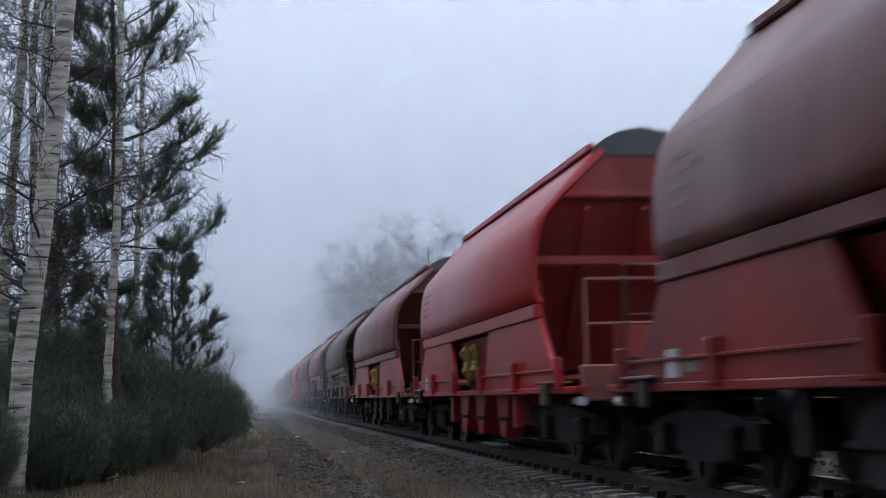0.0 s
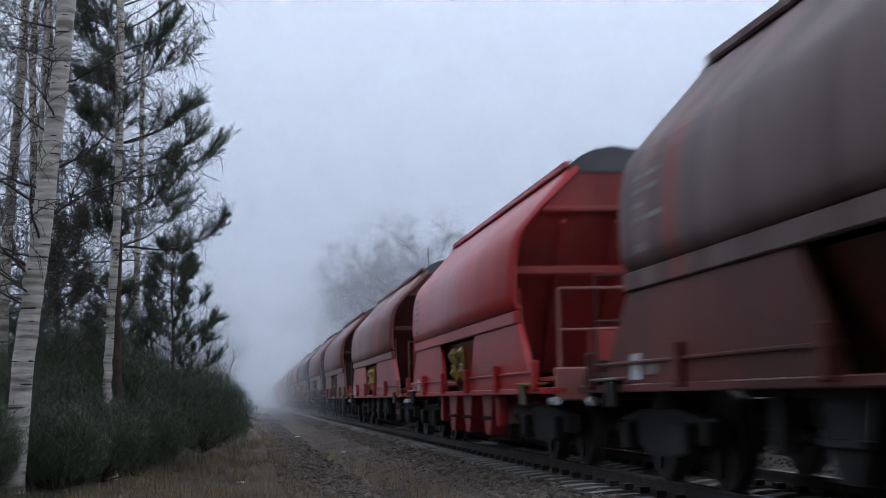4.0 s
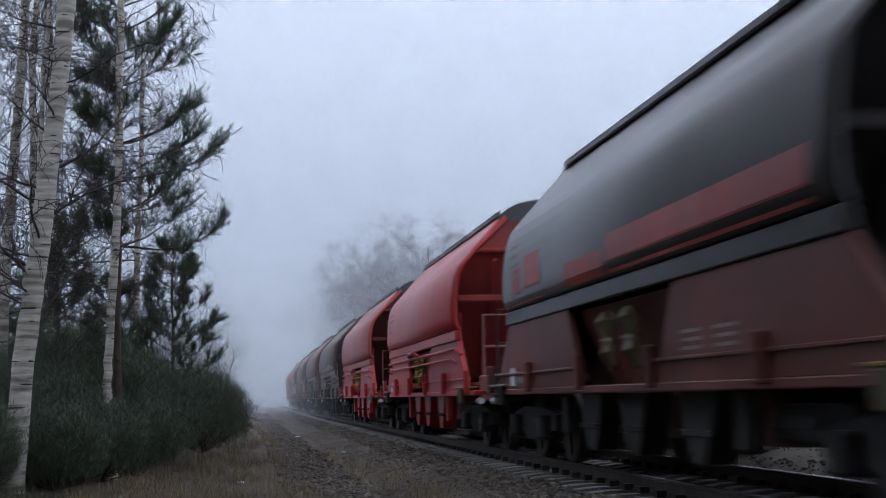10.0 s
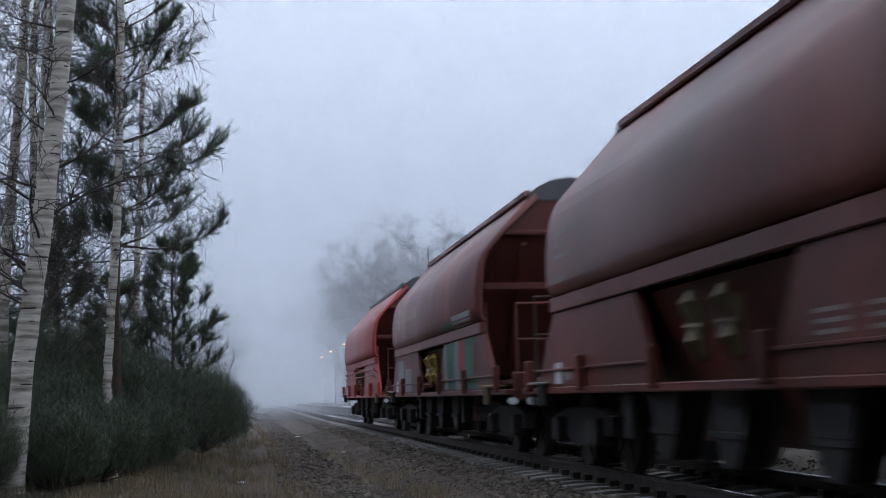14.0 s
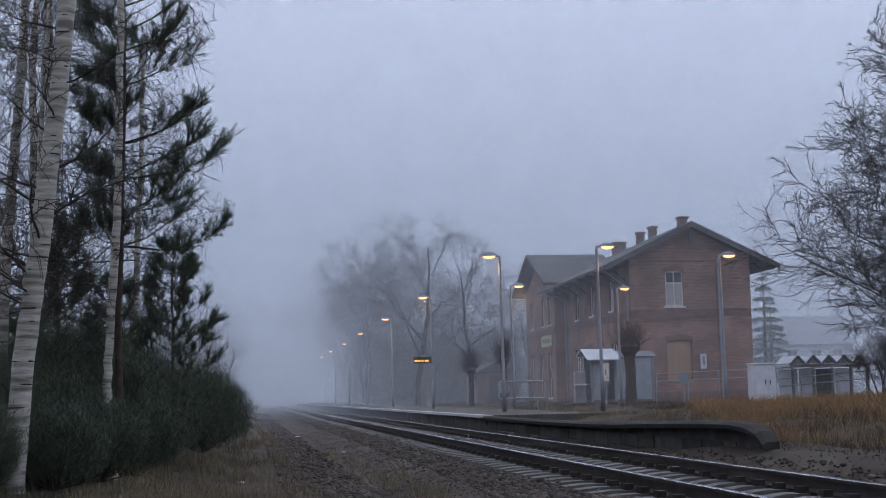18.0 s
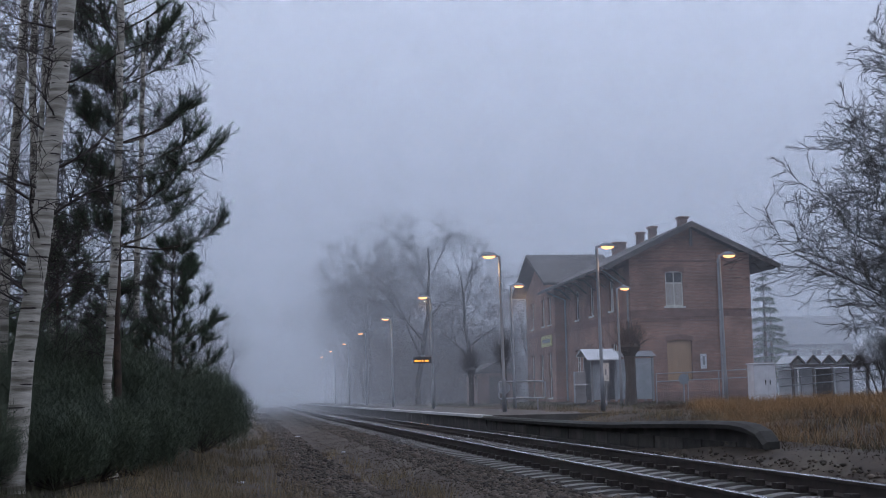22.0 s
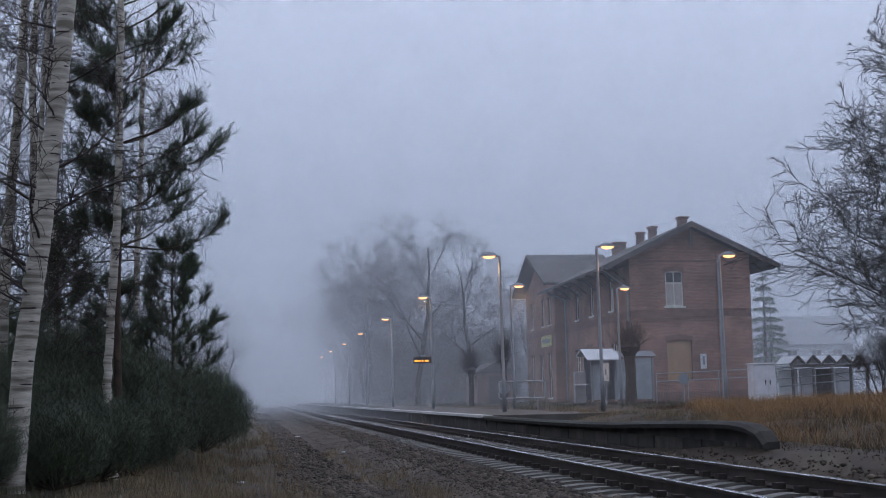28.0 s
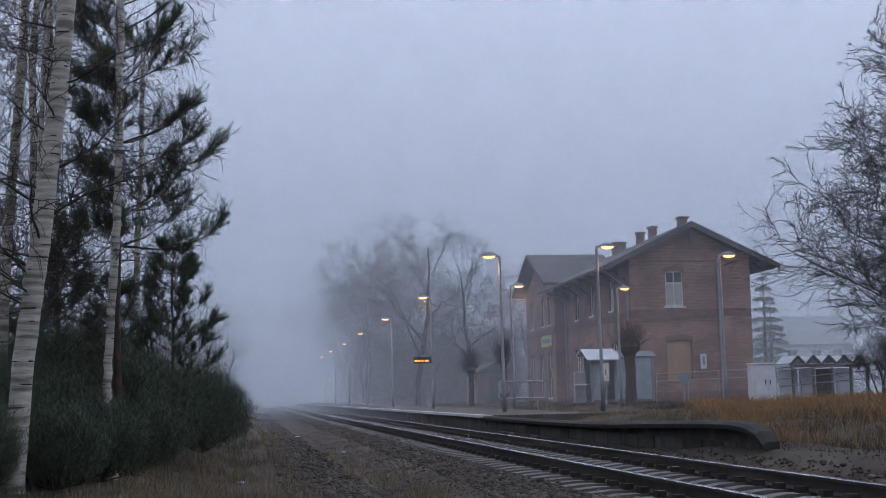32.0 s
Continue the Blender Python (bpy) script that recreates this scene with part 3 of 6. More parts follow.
def window(house, u0, u1, z0, z1, place, fill, name="window"):
    """Frame, two panes, transom, sill and arch in one opening."""
    def slab(bm, a, b, c, d, w0, w1):
        vs = [bm.verts.new(place(u, w, z)) for u, w, z in ((a, w0, c), (b, w0, c), (b, w0, d), (a, w0, d), (a, w1, c), (b, w1, c), (b, w1, d), (a, w1, d))]
        for q in ((0, 1, 2, 3), (7, 6, 5, 4), (0, 4, 5, 1), (1, 5, 6, 2), (2, 6, 7, 3), (3, 7, 4, 0)):
            bm.faces.new([vs[k] for k in q])
    f, mid, tr = 0.07, (u0 + u1) / 2, z0 + 0.66 * (z1 - z0)
    bm = bmesh.new()
    slab(bm, u0, u0 + f, z0, z1, 0.10, 0.17)
    slab(bm, u1 - f, u1, z0, z1, 0.10, 0.17)
    slab(bm, u0 + f, u1 - f, z0, z0 + f, 0.10, 0.17)
    slab(bm, u0 + f, u1 - f, z1 - f, z1, 0.10, 0.17)
    slab(bm, mid - 0.03, mid + 0.03, z0 + f, z1 - f, 0.105, 0.165)
    slab(bm, u0 + f, u1 - f, tr - 0.035, tr + 0.035, 0.09, 0.16)
    w = part(name, bm, M_PANEFRAME, house, "tall pale-framed sash window under a brick arch")
    for a, b in ((u0 + f, mid - 0.03), (mid + 0.03, u1 - f)):
        for c, d, mt in ((z0 + f, tr - 0.035, fill), (tr + 0.035, z1 - f, M_PANE)):
            bm = bmesh.new()
            slab(bm, a, b, c, d, 0.13, 0.14)
            part("pane", bm, mt, w)
    bm = bmesh.new()
    slab(bm, u0 - 0.1, u1 + 0.1, z0 - 0.1, z0 - 0.003, -0.08, 0.2)
    part("sill", bm, M_PANEFRAME, w)
    bm = bmesh.new()
    arch_head(bm, u0, u1, z1, 0.12, 0.06, place)
    part("arch", bm, M_MORTAR, house)


def station():
    h = thing("station_building", pose(20.66, 71.5, 0.33, 0, 0, -1.5), "two-storey red brick station building with a dark gabled roof", "station")
    W, D, E, G = 6.6, 17.0, 7.80, 1.6
    south = lambda u, w, z: (u, w, z)
    west = lambda u, w, z: (w, u, z)
    wing = lambda u, w, z: (-0.75 + w, u, z)
    bm = bmesh.new()
    holed_wall(bm, 0, W, 0, E, 0.4, [(1.93, 2.92, 5.15, 7.05), (1.90, 3.28, 1.15, 3.35)], south)
    part("wall", bm, M_COURSED, h)
    bm = bmesh.new()
    prism(bm, [(0, E), (W, E), (W / 2, E + G)], 0, 0.4)
    part("gable", bm, M_COURSED, h)
    ups = [(3.9, 4.9), (8.9, 9.9), (13.0, 14.0)]
    lows = [(3.4, 4.6), (6.6, 7.8), (9.8, 11.0), (13.0, 14.2)]
    bm = bmesh.new()
    holed_wall(bm, 0.4, D, 0, E, 0.4, [(a, b, 5.2, 7.05) for a, b in ups] + [(a, b, 0.9, 3.3) for a, b in lows], west)
    part("wall", bm, M_COURSED, h)
    upw = [(18.3, 19.2), (20.6, 21.5), (24.6, 25.5)]
    loww = [(18.4, 19.5), (21.4, 22.6), (24.8, 25.9)]
    bm = bmesh.new()
    holed_wall(bm, D, D + 10.5, 0, E, 0.4, [(a, b, 5.2, 7.05) for a, b in upw] + [(a, b, 0.3, 3.3) for a, b in loww], wing)
    part("wall", bm, M_COURSED, h)
    part("wall", boxes((-0.35, -0.004, D - 0.0, D + 0.4, 0, E)), M_COURSED, h)
    part("wall", boxes((W - 0.4, W, 0.4, D + 10.5, 0, E)), M_COURSED, h)
    part("wall", boxes((-0.35, W - 0.4, D + 10.1, D + 10.5, 0, E)), M_COURSED, h)
    bm = bmesh.new()
    prism(bm, [(D, E), (D + 10.5, E), (D + 5.25, E + 2.15)], -0.75, -0.35, axis="x")
    part("gable", bm, M_COURSED, h)
    # string course and plinth
    part("string_course", boxes((-0.06, W + 0.06, -0.06, 0.0, 4.55, 4.95), bevel=0.01), M_MORTAR, h)
    part("string_course", boxes((-0.06, 0.0, 0.0, D, 4.55, 4.95), bevel=0.01), M_MORTAR, h)
    part("string_course", boxes((-0.81, -0.75, D, D + 10.5, 4.55, 4.95), bevel=0.01), M_MORTAR, h)
    part("plinth", boxes((-0.05, W + 0.05, -0.05, 0.0, 0.0, 0.55), bevel=0.01), M_MORTAR, h)
    for x0, x1 in ((-0.07, 0.42), (4.78, W + 0.05)):
        part("pilaster", boxes((x0, x1, -0.11, -0.003, 0.56, 4.54), bevel=0.01), M_COURSED, h)
        part("pilaster", boxes((x0, x1, -0.11, -0.003, 4.96, E + 0.25), bevel=0.01), M_COURSED, h)
    # corbelled courses under the gable, between the storeys and on the long side
    part("string_course", boxes((0.43, 4.77, -0.07, -0.002, 7.55, 7.66), bevel=0.01), M_MORTAR, h)
    part("string_course", boxes((-0.07, W + 0.07, -0.075, -0.061, 4.86, 4.95)), M_MORTAR, h)
    part("string_course", boxes((-0.07, W + 0.07, -0.075, -0.061, 4.30, 4.38)), M_MORTAR, h)
    part("string_course", boxes((-0.07, -0.002, 0.0, D, 7.42, 7.54), bevel=0.01), M_MORTAR, h)
    # dentils below the middle course of the gable wall
    for k in range(24):
        part("dentil", boxes((0.5 + 0.175 * k, 0.58 + 0.175 * k, -0.055, -0.002, 4.40, 4.52)), M_MORTAR, h)
    window(h, 1.93, 2.92, 5.15, 7.05, south, M_CURTAIN)
    for i, (a, b) in enumerate(ups):
        window(h, a, b, 5.2, 7.05, west, (M_CURTAIN, M_PANE, M_PANE)[i])
    for a, b in lows:
        window(h, a, b, 0.9, 3.3, west, M_PANE)
    for i, (a, b) in enumerate(upw):
        window(h, a, b, 5.2, 7.05, wing, (M_PANE, M_CURTAIN, M_PANE)[i])
    for a, b in loww:
        window(h, a, b, 0.3, 3.3, wing, M_PANE, "glazed_door")
    # boarded ground-floor opening in the gable wall
    part("boarding", boxes((1.91, 3.27, 0.12, 0.16, 1.15, 3.35)), M_BOARD, h, "tan plywood sheet over a window opening")
    bm = bmesh.new()
    arch_head(bm, 1.90, 3.28, 3.35, 0.14, 0.06, south)
    part("arch", bm, M_MORTAR, h)
    # roofs: two slopes each, with thickness
    R = E + G + 0.30
    def slope(name, quad, t=0.16):
        bm = bmesh.new()
        a = [bm.verts.new(q) for q in quad]
        b = [bm.verts.new((q[0], q[1], q[2] - t)) for q in quad]
        for k in range(4):
            bm.faces.new((a[k], a[(k + 1) % 4], b[(k + 1) % 4], b[k]))
        bm.faces.new(a)
        bm.faces.new(b[::-1])
        return part(name, bm, M_TILE, h)
    s, o = G / (W / 2), 1.6
    slope("roof", [(W / 2, -0.75, R), (W / 2, D + 5, R), (-o, D + 1.5, R - s * (W / 2 + o)), (-o, -0.75, R - s * (W / 2 + o))])
    slope("roof", [(W / 2, -0.75, R), (W + o, -0.75, R - s * (W / 2 + o)), (W + o, D + 10.5, R - s * (W / 2 + o)), (W / 2, D + 10.5, R)])
    s2 = 0.39
    for sgn in (-1, 1):
        y1 = D + 5.25 + sgn * 6.3
        slope("roof", [(-1.65, D + 5.25, R + 0.58), (W / 2 + 0.6, D + 5.25, R + 0.58), (W / 2 + 0.6, y1, R + 0.58 - s2 * 6.3), (-1.65, y1, R + 0.58 - s2 * 6.3)])
    bm = bmesh.new()
    for sgn in (-1, 1):
        m = Matrix.Translation((W / 2, -0.72, R - 0.17)) @ Matrix.Rotation(sgn * math.atan(s), 4, "Y")
        box(bm, 0 if sgn > 0 else -5.43, 5.43 if sgn > 0 else 0, 0, 0.06, -0.13, 0.12, m=m)
    part("bargeboard", bm, M_TIMBER, h)
    part("king_post", boxes((W / 2 - 0.07, W / 2 + 0.07, -0.55, -0.4, E + 0.55, E + 1.5)), M_TIMBER, h)
    for k in range(7):
        y = 1 + 2.4 * k
        bm = bmesh.new()
        tube(bm, [(-0.02, y, E - 1.15), (-0.7, y, E - 0.55), (-1.3, y, E - 0.42)], 0.06, 5)
        part("eaves_bracket", bm, M_TIMBER, h)
    for y, top, wd in ((1.0, 0.42, 0.22), (7.1, 0.65, 0.20), (9.9, 0.65, 0.20), (15.3, 0.65, 0.42)):
        c = part("chimney", boxes((W / 2 - wd, W / 2 + wd, y - 0.3, y + 0.3, R - 0.5, R + top - 0.12), bevel=0.015), M_BRICK, h)
        part("chimney_cap", boxes((W / 2 - wd - 0.06, W / 2 + wd + 0.06, y - 0.36, y + 0.36, R + top - 0.117, R + top)), M_MORTAR, c)
    bm = bmesh.new()
    tube(bm, [(-0.10, D - 0.25, 0.1), (-0.10, D - 0.25, 6.7), (-1.3, D - 0.25, 7.2)], 0.06, 8)
    part("downpipe", bm, M_STEEL, h)
    bm = bmesh.new()
    tube(bm, [(-0.1, 0.35, 0.1), (-0.10, 0.35, 6.2), (-1.45, 0.3, 7.15)], 0.05, 8)
    part("downpipe", bm, M_STEEL, h)
    bm = bmesh.new()
    tube(bm, [(4.85, -0.17, 0.1), (4.85, -0.17, E - 0.1)], 0.05, 8)
    part("downpipe", bm, M_STEEL, h)
    sg = part("name_board", boxes((-0.83, -0.76, D + 1.1, D + 4.6, 3.75, 4.5)), M_YELLOWSIGN, h, "pale yellow and white board with unreadable letters")
    part("lettering", boxes((-0.84, -0.832, D + 1.5, D + 4.2, 4.0, 4.25)), M_GREYPAINT, sg)
    nb = part("notice_board", boxes((3.72, 4.05, -0.06, -0.003, 1.75, 2.55)), M_CABINET, h, "small white notice board")
    part("lettering", boxes((3.82, 3.95, -0.066, -0.061, 1.95, 2.4)), M_GREYPAINT, nb)


station()


# ---- freight train ----
# far end of each wagon's body along the line at the clip's start, kind, body paint, lower paint
TRAIN = [
    (11.4, "hood", "dusty", "red"), (27.2, "hood", "bright", "bright"), (44.3, "long", "dusty", "red"), (59.6, "pipe", "dark", "dark"),
    (75.8, "pipe", "dusty", "dark"), (92.6, "long", "streak", "brown"), (108.6, "hood", "bright", "bright"), (125.2, "long", "dusty", "red"),
    (140.9, "hood", "brown", "brown"), (156.3, "hood", "brown", "dark"), (171.6, "pipe", "dark", "brown"), (187.3, "long", "dusty", "brown"),
    (202.7, "pipe", "tan", "dark"), (218.6, "hood", "black", "brown"), (233.9, "pipe", "bright", "bright"), (249.9, "pipe", "red", "bright"),
    (265.1, "pipe", "dark", "dark"), (280.0, "pipe", "brown", "dark"), (296.0, "hood", "brown", "brown"), (312.8, "long", "dusty", "brown"), (328.6, "pipe", "red", "red"),
]
SPEED = 20.024
BODY = {"hood": 10.6, "pipe": 10.6, "long": 11.9}
SIDE = [(1.45, 2.00), (1.50, 2.04), (1.535, 2.12), (1.54, 2.25), (1.535, 2.50), (1.515, 2.72), (1.475, 2.92), (1.415, 3.07), (1.32, 3.19), (1.15, 3.38), (0.62, 3.97)]


def skin(bm, prof, y0, y1, t, sgn):
    """A curved sheet with thickness along the wagon; its ends roll in a little."""
    outer, inner = [], []
    cuts = [(y0, 0.06), (y0 + 0.10, 0.0), ((y0 + y1) / 2, 0.0), (y1 - 0.10, 0.0), (y1, 0.06)]
    for y, tuck in cuts:
        outer.append([bm.verts.new((sgn * (x - tuck), y, z)) for x, z in prof])
        inner.append([bm.verts.new((sgn * (x - t - tuck), y, z - (t if i == len(prof) - 1 else 0))) for i, (x, z) in enumerate(prof)])
    for rows in (outer, inner):
        for a, b in zip(rows, rows[1:]):
            for k in range(len(prof) - 1):
                bm.faces.new((a[k], a[k + 1], b[k + 1], b[k]))
    for k in range(len(prof) - 1):
        for o, i in ((outer[0], inner[0]), (outer[-1], inner[-1])):
            bm.faces.new((o[k], o[k + 1], i[k + 1], i[k]))
    for a, b, c, d in zip(outer, outer[1:], inner, inner[1:]):
        bm.faces.new((a[0], b[0], d[0], c[0]))
        bm.faces.new((a[-1], b[-1], d[-1], c[-1]))


def wheelset(parent, y):
    bm = bmesh.new()
    for s in (-1, 1):
        c = s * 0.7525
        tube(bm, [(c - 0.065, y, 0.46), (c + 0.065, y, 0.46)], [0.46, 0.455], 28)
        tube(bm, [(c - s * 0.09, y, 0.46), (c - s * 0.062, y, 0.46)], 0.488, 28)
    tube(bm, [(-1.0, y, 0.46), (1.0, y, 0.46)], 0.085, 10)
    for s in (-1, 1):
        for k in range(4):
            a = k * math.pi / 2
            box(bm, s * 0.822, s * 0.842, -0.05, 0.05, 0.12, 0.36, m=Matrix.Translation((0, y, 0.46)) @ Matrix.Rotation(a, 4, "X"))
    bmesh.ops.translate(bm, verts=bm.verts, vec=(0, -y, -0.46))
    ob = part("wheelset", bm, M_WHEEL, parent)
    ob.location = (0, y, 0.46)
    return ob


def wagon(kind, length, body=10.6):
    """A hopper wagon with a curved upper body; y runs along it, its origin at rail level amidships."""
    label = {"hood": "bogie hopper wagon with curved sides and a rimmed roof", "long": "long bogie hopper wagon with a rimmed roof", "pipe": "bogie hopper wagon with pipe rails and yellow levers"}[kind]
    w = thing("hopper_wagon", pose(0, 0, 0), label, "freight wagon", "train wagons")
    H, F = body / 2, length / 2 - 0.62
    P, L = PAINT["red"], PAINT["red"]
    for s in (-1, 1):
        bm = bmesh.new()
        skin(bm, SIDE, -H, H, 0.06, s)
        part("side_panel", bm, P, w, smooth=True)
        # waist band under the rounded body
        part("waist_band", boxes(*[(min(s * 1.40, s * 1.48), max(s * 1.40, s * 1.48), -H - 0.05, H + 0.05, 1.82, 1.994)], bevel=0.012), P, w)
        # lower skirt with slanted ends and an opening amidships
        for e in (-1, 1):
            bm = bmesh.new()
            prof = [(e * 1.35, 0.97), (e * (H + 0.95), 0.97), (e * (H + 0.9), 1.06), (e * (H + 0.05), 1.815), (e * 1.9, 1.815)]
            x0, x1 = sorted((s * 1.38, s * 1.44))
            prism(bm, prof, x0, x1, axis="x")
            part("skirt_panel", bm, L, w)
            bm = bmesh.new()
            box(bm, *sorted((s * 1.44, s * 1.475)), *sorted((e * 1.3, e * (H + 0.95))), 1.145, 1.175, bevel=0.006)
            part("skirt_rib", bm, L, w)
            # upright wing plate beside the sloped end wall
            bm = bmesh.new()
            prism(bm, [(e * (H - 0.04), 2.3), (e * (H - 0.02), 1.98), (e * (H + 0.06), 1.80), (e * (H + 0.85), 1.12), (e * (H + 0.5), 1.12), (e * (H - 0.3), 1.80), (e * (H - 0.4), 2.3)], *sorted((s * 1.36, s * 1.375)), axis="x")
            part("wing_plate", bm, P, w)
        sill = part("side_sill", boxes((*sorted((s * 1.22, s * 1.46)), -F, F, 0.885, 0.965), bevel=0.012), L, w)
        for k in range(6):
            y = -F + 0.6 + k * (2 * F - 1.2) / 5
            part("stake", boxes((*sorted((s * 1.445, s * 1.53)), y - 0.06, y + 0.06, 0.92, 1.30), bevel=0.015), L, w)
        for yy in (-0.5, 0.3):
            bm = bmesh.new()
            tube(bm, [(s * 1.36, yy, 1.12), (s * 1.43, yy - 0.02, 1.28), (s * 1.38, yy + 0.05, 1.42), (s * 1.43, yy + 0.10, 1.58), (s * 1.38, yy + 0.16, 1.68)], [0.05, 0.09, 0.06, 0.10, 0.05], 7)
            tube(bm, [(s * 1.40, yy - 0.16, 1.16), (s * 1.42, yy - 0.18, 1.60)], 0.03, 6)
            tube(bm, [(s * 1.40, yy - 0.2, 1.38), (s * 1.42, yy + 0.2, 1.40)], 0.04, 6)
            part("discharge_lever", bm, M_YELLOW, w, "grubby yellow lever")
        for e in (-1, 1):
            if e > 0:
                part("data_plate", boxes((*sorted((s * 1.446, s * 1.455)), H - 0.35, H - 0.05, 1.00, 1.24)), M_PLATE, w)
                part("data_plate", boxes((*sorted((s * 1.446, s * 1.452)), H - 0.85, H - 0.50, 1.04, 1.13)), M_STENCIL, w)
            step = part("step", boxes((*sorted((s * 1.30, s * 1.52)), *sorted((e * (H + 0.25), e * (H + 1.2))), 1.00, 1.03), bevel=0.008), M_YELLOW if e < 0 else M_ROD, w)
            part("step_hanger", boxes((*sorted((s * 1.44, s * 1.52)), *sorted((e * (H + 0.38), e * (H + 0.72))), 0.74, 0.998), bevel=0.02), M_DULLYELLOW if e < 0 else M_GEAR, step)
            bm = bmesh.new()
            tube(bm, [(s * 1.35, e * (F - 0.25), 0.80), (s * 1.35, e * (F + 0.02), 0.80)], 0.05, 8)
            part("end_marker", bm, M_PLATE, w)
        if kind == "pipe":
            for z, y0, y1 in ((1.67, -H - 0.25, H - 0.3), (1.51, -H + 0.1, H - 0.2)):
                bm = bmesh.new()
                tube(bm, [(s * 1.42, y0 - 0.1, z - 0.1), (s * 1.52, y0, z), (s * 1.52, y1, z), (s * 1.42, y1 + 0.1, z - 0.1)], 0.028 if z > 1.6 else 0.016, 6)
                part("pipe_rail", bm, L, w)
            bm = bmesh.new()
            tube(bm, [(s * 1.46, -0.6, 1.66), (s * 1.60, -0.55, 1.76), (s * 1.60, 0.45, 1.76), (s * 1.46, 0.5, 1.66)], 0.045, 6)
            part("lever_guard", bm, P, w)
    # roof cover
    bm = bmesh.new()
    arc = [(0.66, 3.88), (0.64, 3.97), (0.50, 4.09), (0.30, 4.19), (0.0, 4.245)]
    full = arc + [(-x, z) for x, z in arc[-2::-1]]
    prism(bm, full, -H + 0.02, H - 0.02)
    part("roof_cover", bm, M_ROOF, w)
    if kind != "pipe":
        for s in (-1, 1):
            part("roof_rim", boxes((*sorted((s * 0.60, s * 0.70)), -H + 0.1, H - 0.32, 3.94, 4.045), bevel=0.02), P, w)
    else:
        for s in (-1, 1):
            part("roof_rim", boxes((*sorted((s * 0.62, s * 0.67)), -H + 0.02, H - 0.7, 3.95, 4.05), bevel=0.01), M_ROOF, w)
    # ends: collar, sloped hopper wall, braces, platform, buffers, coupler
    for e in (-1, 1):
        bm = bmesh.new()
        half = [(1.10, 3.36), (0.98, 3.50), (0.60, 3.93)]
        prism(bm, half + [(0.3, 4.14), (-0.3, 4.14)] + [(-x, z) for x, z in half[::-1]], *sorted((e * (H - 0.10), e * (H - 0.04))))
        collar = part("end_collar", bm, P, w)
        part("collar_beam", boxes((-1.05, 1.05, *sorted((e * (H - 0.10), e * (H - 0.01))), 3.33, 3.41), bevel=0.02), P, w)
        bm = bmesh.new()
        a = [(-1.10, 3.40), (1.10, 3.40), (1.28, 3.19), (1.44, 2.90), (1.49, 2.40), (1.42, 1.95), (1.37, 1.20), (-1.37, 1.20), (-1.42, 1.95), (-1.49, 2.40), (-1.44, 2.90), (-1.28, 3.19)]
        top, low = H - 0.06, H - 1.55
        vs = []
        for off in (0.0, 0.06):
            vs.append([bm.verts.new((x, e * (low + (top - low) * (z - 1.2) / 2.20 - off), z)) for x, z in a])
        for k in range(12):
            bm.faces.new((vs[0][k], vs[0][(k + 1) % 12], vs[1][(k + 1) % 12], vs[1][k]))
        bm.faces.new(vs[0])
        bm.faces.new(vs[1][::-1])
        part("end_wall", bm, P, w)
        for x in (-0.75, 0.0, 0.75):
            bm = bmesh.new()
            n0, n1 = Vector((x, e * (top + 0.05), 3.2)), Vector((x, e * (low + 0.05), 1.3))
            tube(bm, [n0, n1], 0.05, 4)
            part("end_rib", bm, P, w)
        part("cross_beam", boxes((-1.38, 1.38, *sorted((e * (H - 0.35), e * (H - 0.25))), 2.50, 2.62), bevel=0.02), P, w)
        part("end_beam", boxes((-1.35, 1.35, *sorted((e * (F - 0.12), e * F)), 0.80, 1.20), bevel=0.02), L, w)
        part("end_deck", boxes((-1.3, 1.3, *sorted((e * (H - 0.6), e * (F - 0.12))), 1.05, 1.10)), L, w)
        for s in (-1, 1):
            bm = bmesh.new()
            tube(bm, [(s * 1.28, e * (F - 0.08), 1.1), (s * 1.28, e * (F - 0.08), 2.15), (s * 0.35, e * (F - 0.08), 2.15)], 0.022, 6)
            tube(bm, [(s * 1.28, e * (F - 0.08), 1.65), (s * 0.35, e * (F - 0.08), 1.65), (s * 0.35, e * (F - 0.08), 2.15)], 0.018, 6)
            part("end_handrail", bm, P, w)
        bm = bmesh.new()
        for s in (-0.22, 0.22):
            tube(bm, [(0.75 + s, e * (H + 0.06), 1.15), (0.75 + s, e * (H + 0.06), 4.0)], 0.022, 5)
        for k in range(9):
            tube(bm, [(0.53, e * (H + 0.06), 1.4 + 0.3 * k), (0.97, e * (H + 0.06), 1.4 + 0.3 * k)], 0.016, 5)
        part("ladder", bm, P, w)
        box_y = sorted((e * (H - 0.15), e * (H + 0.35)))
        part("gear_box", boxes((-0.45, 0.3, *box_y, 1.15, 1.75), bevel=0.04), L, w)
        for s in (-1, 1):
            bm = bmesh.new()
            tube(bm, [(s * 0.875, e * F, 1.04), (s * 0.875, e * (F + 0.34), 1.04)], 0.10, 12)
            tube(bm, [(s * 0.875, e * (F + 0.34), 1.04), (s * 0.875, e * (F + 0.37), 1.04)], 0.23, 16)
            part("buffer", bm, M_GEAR, w)
        bm = bmesh.new()
        tube(bm, [(0, e * F, 0.98), (0, e * (F + 0.25), 0.92), (0.0, e * (F + 0.55), 0.94)], 0.06, 6)
        part("coupler", bm, M_GEAR, w)
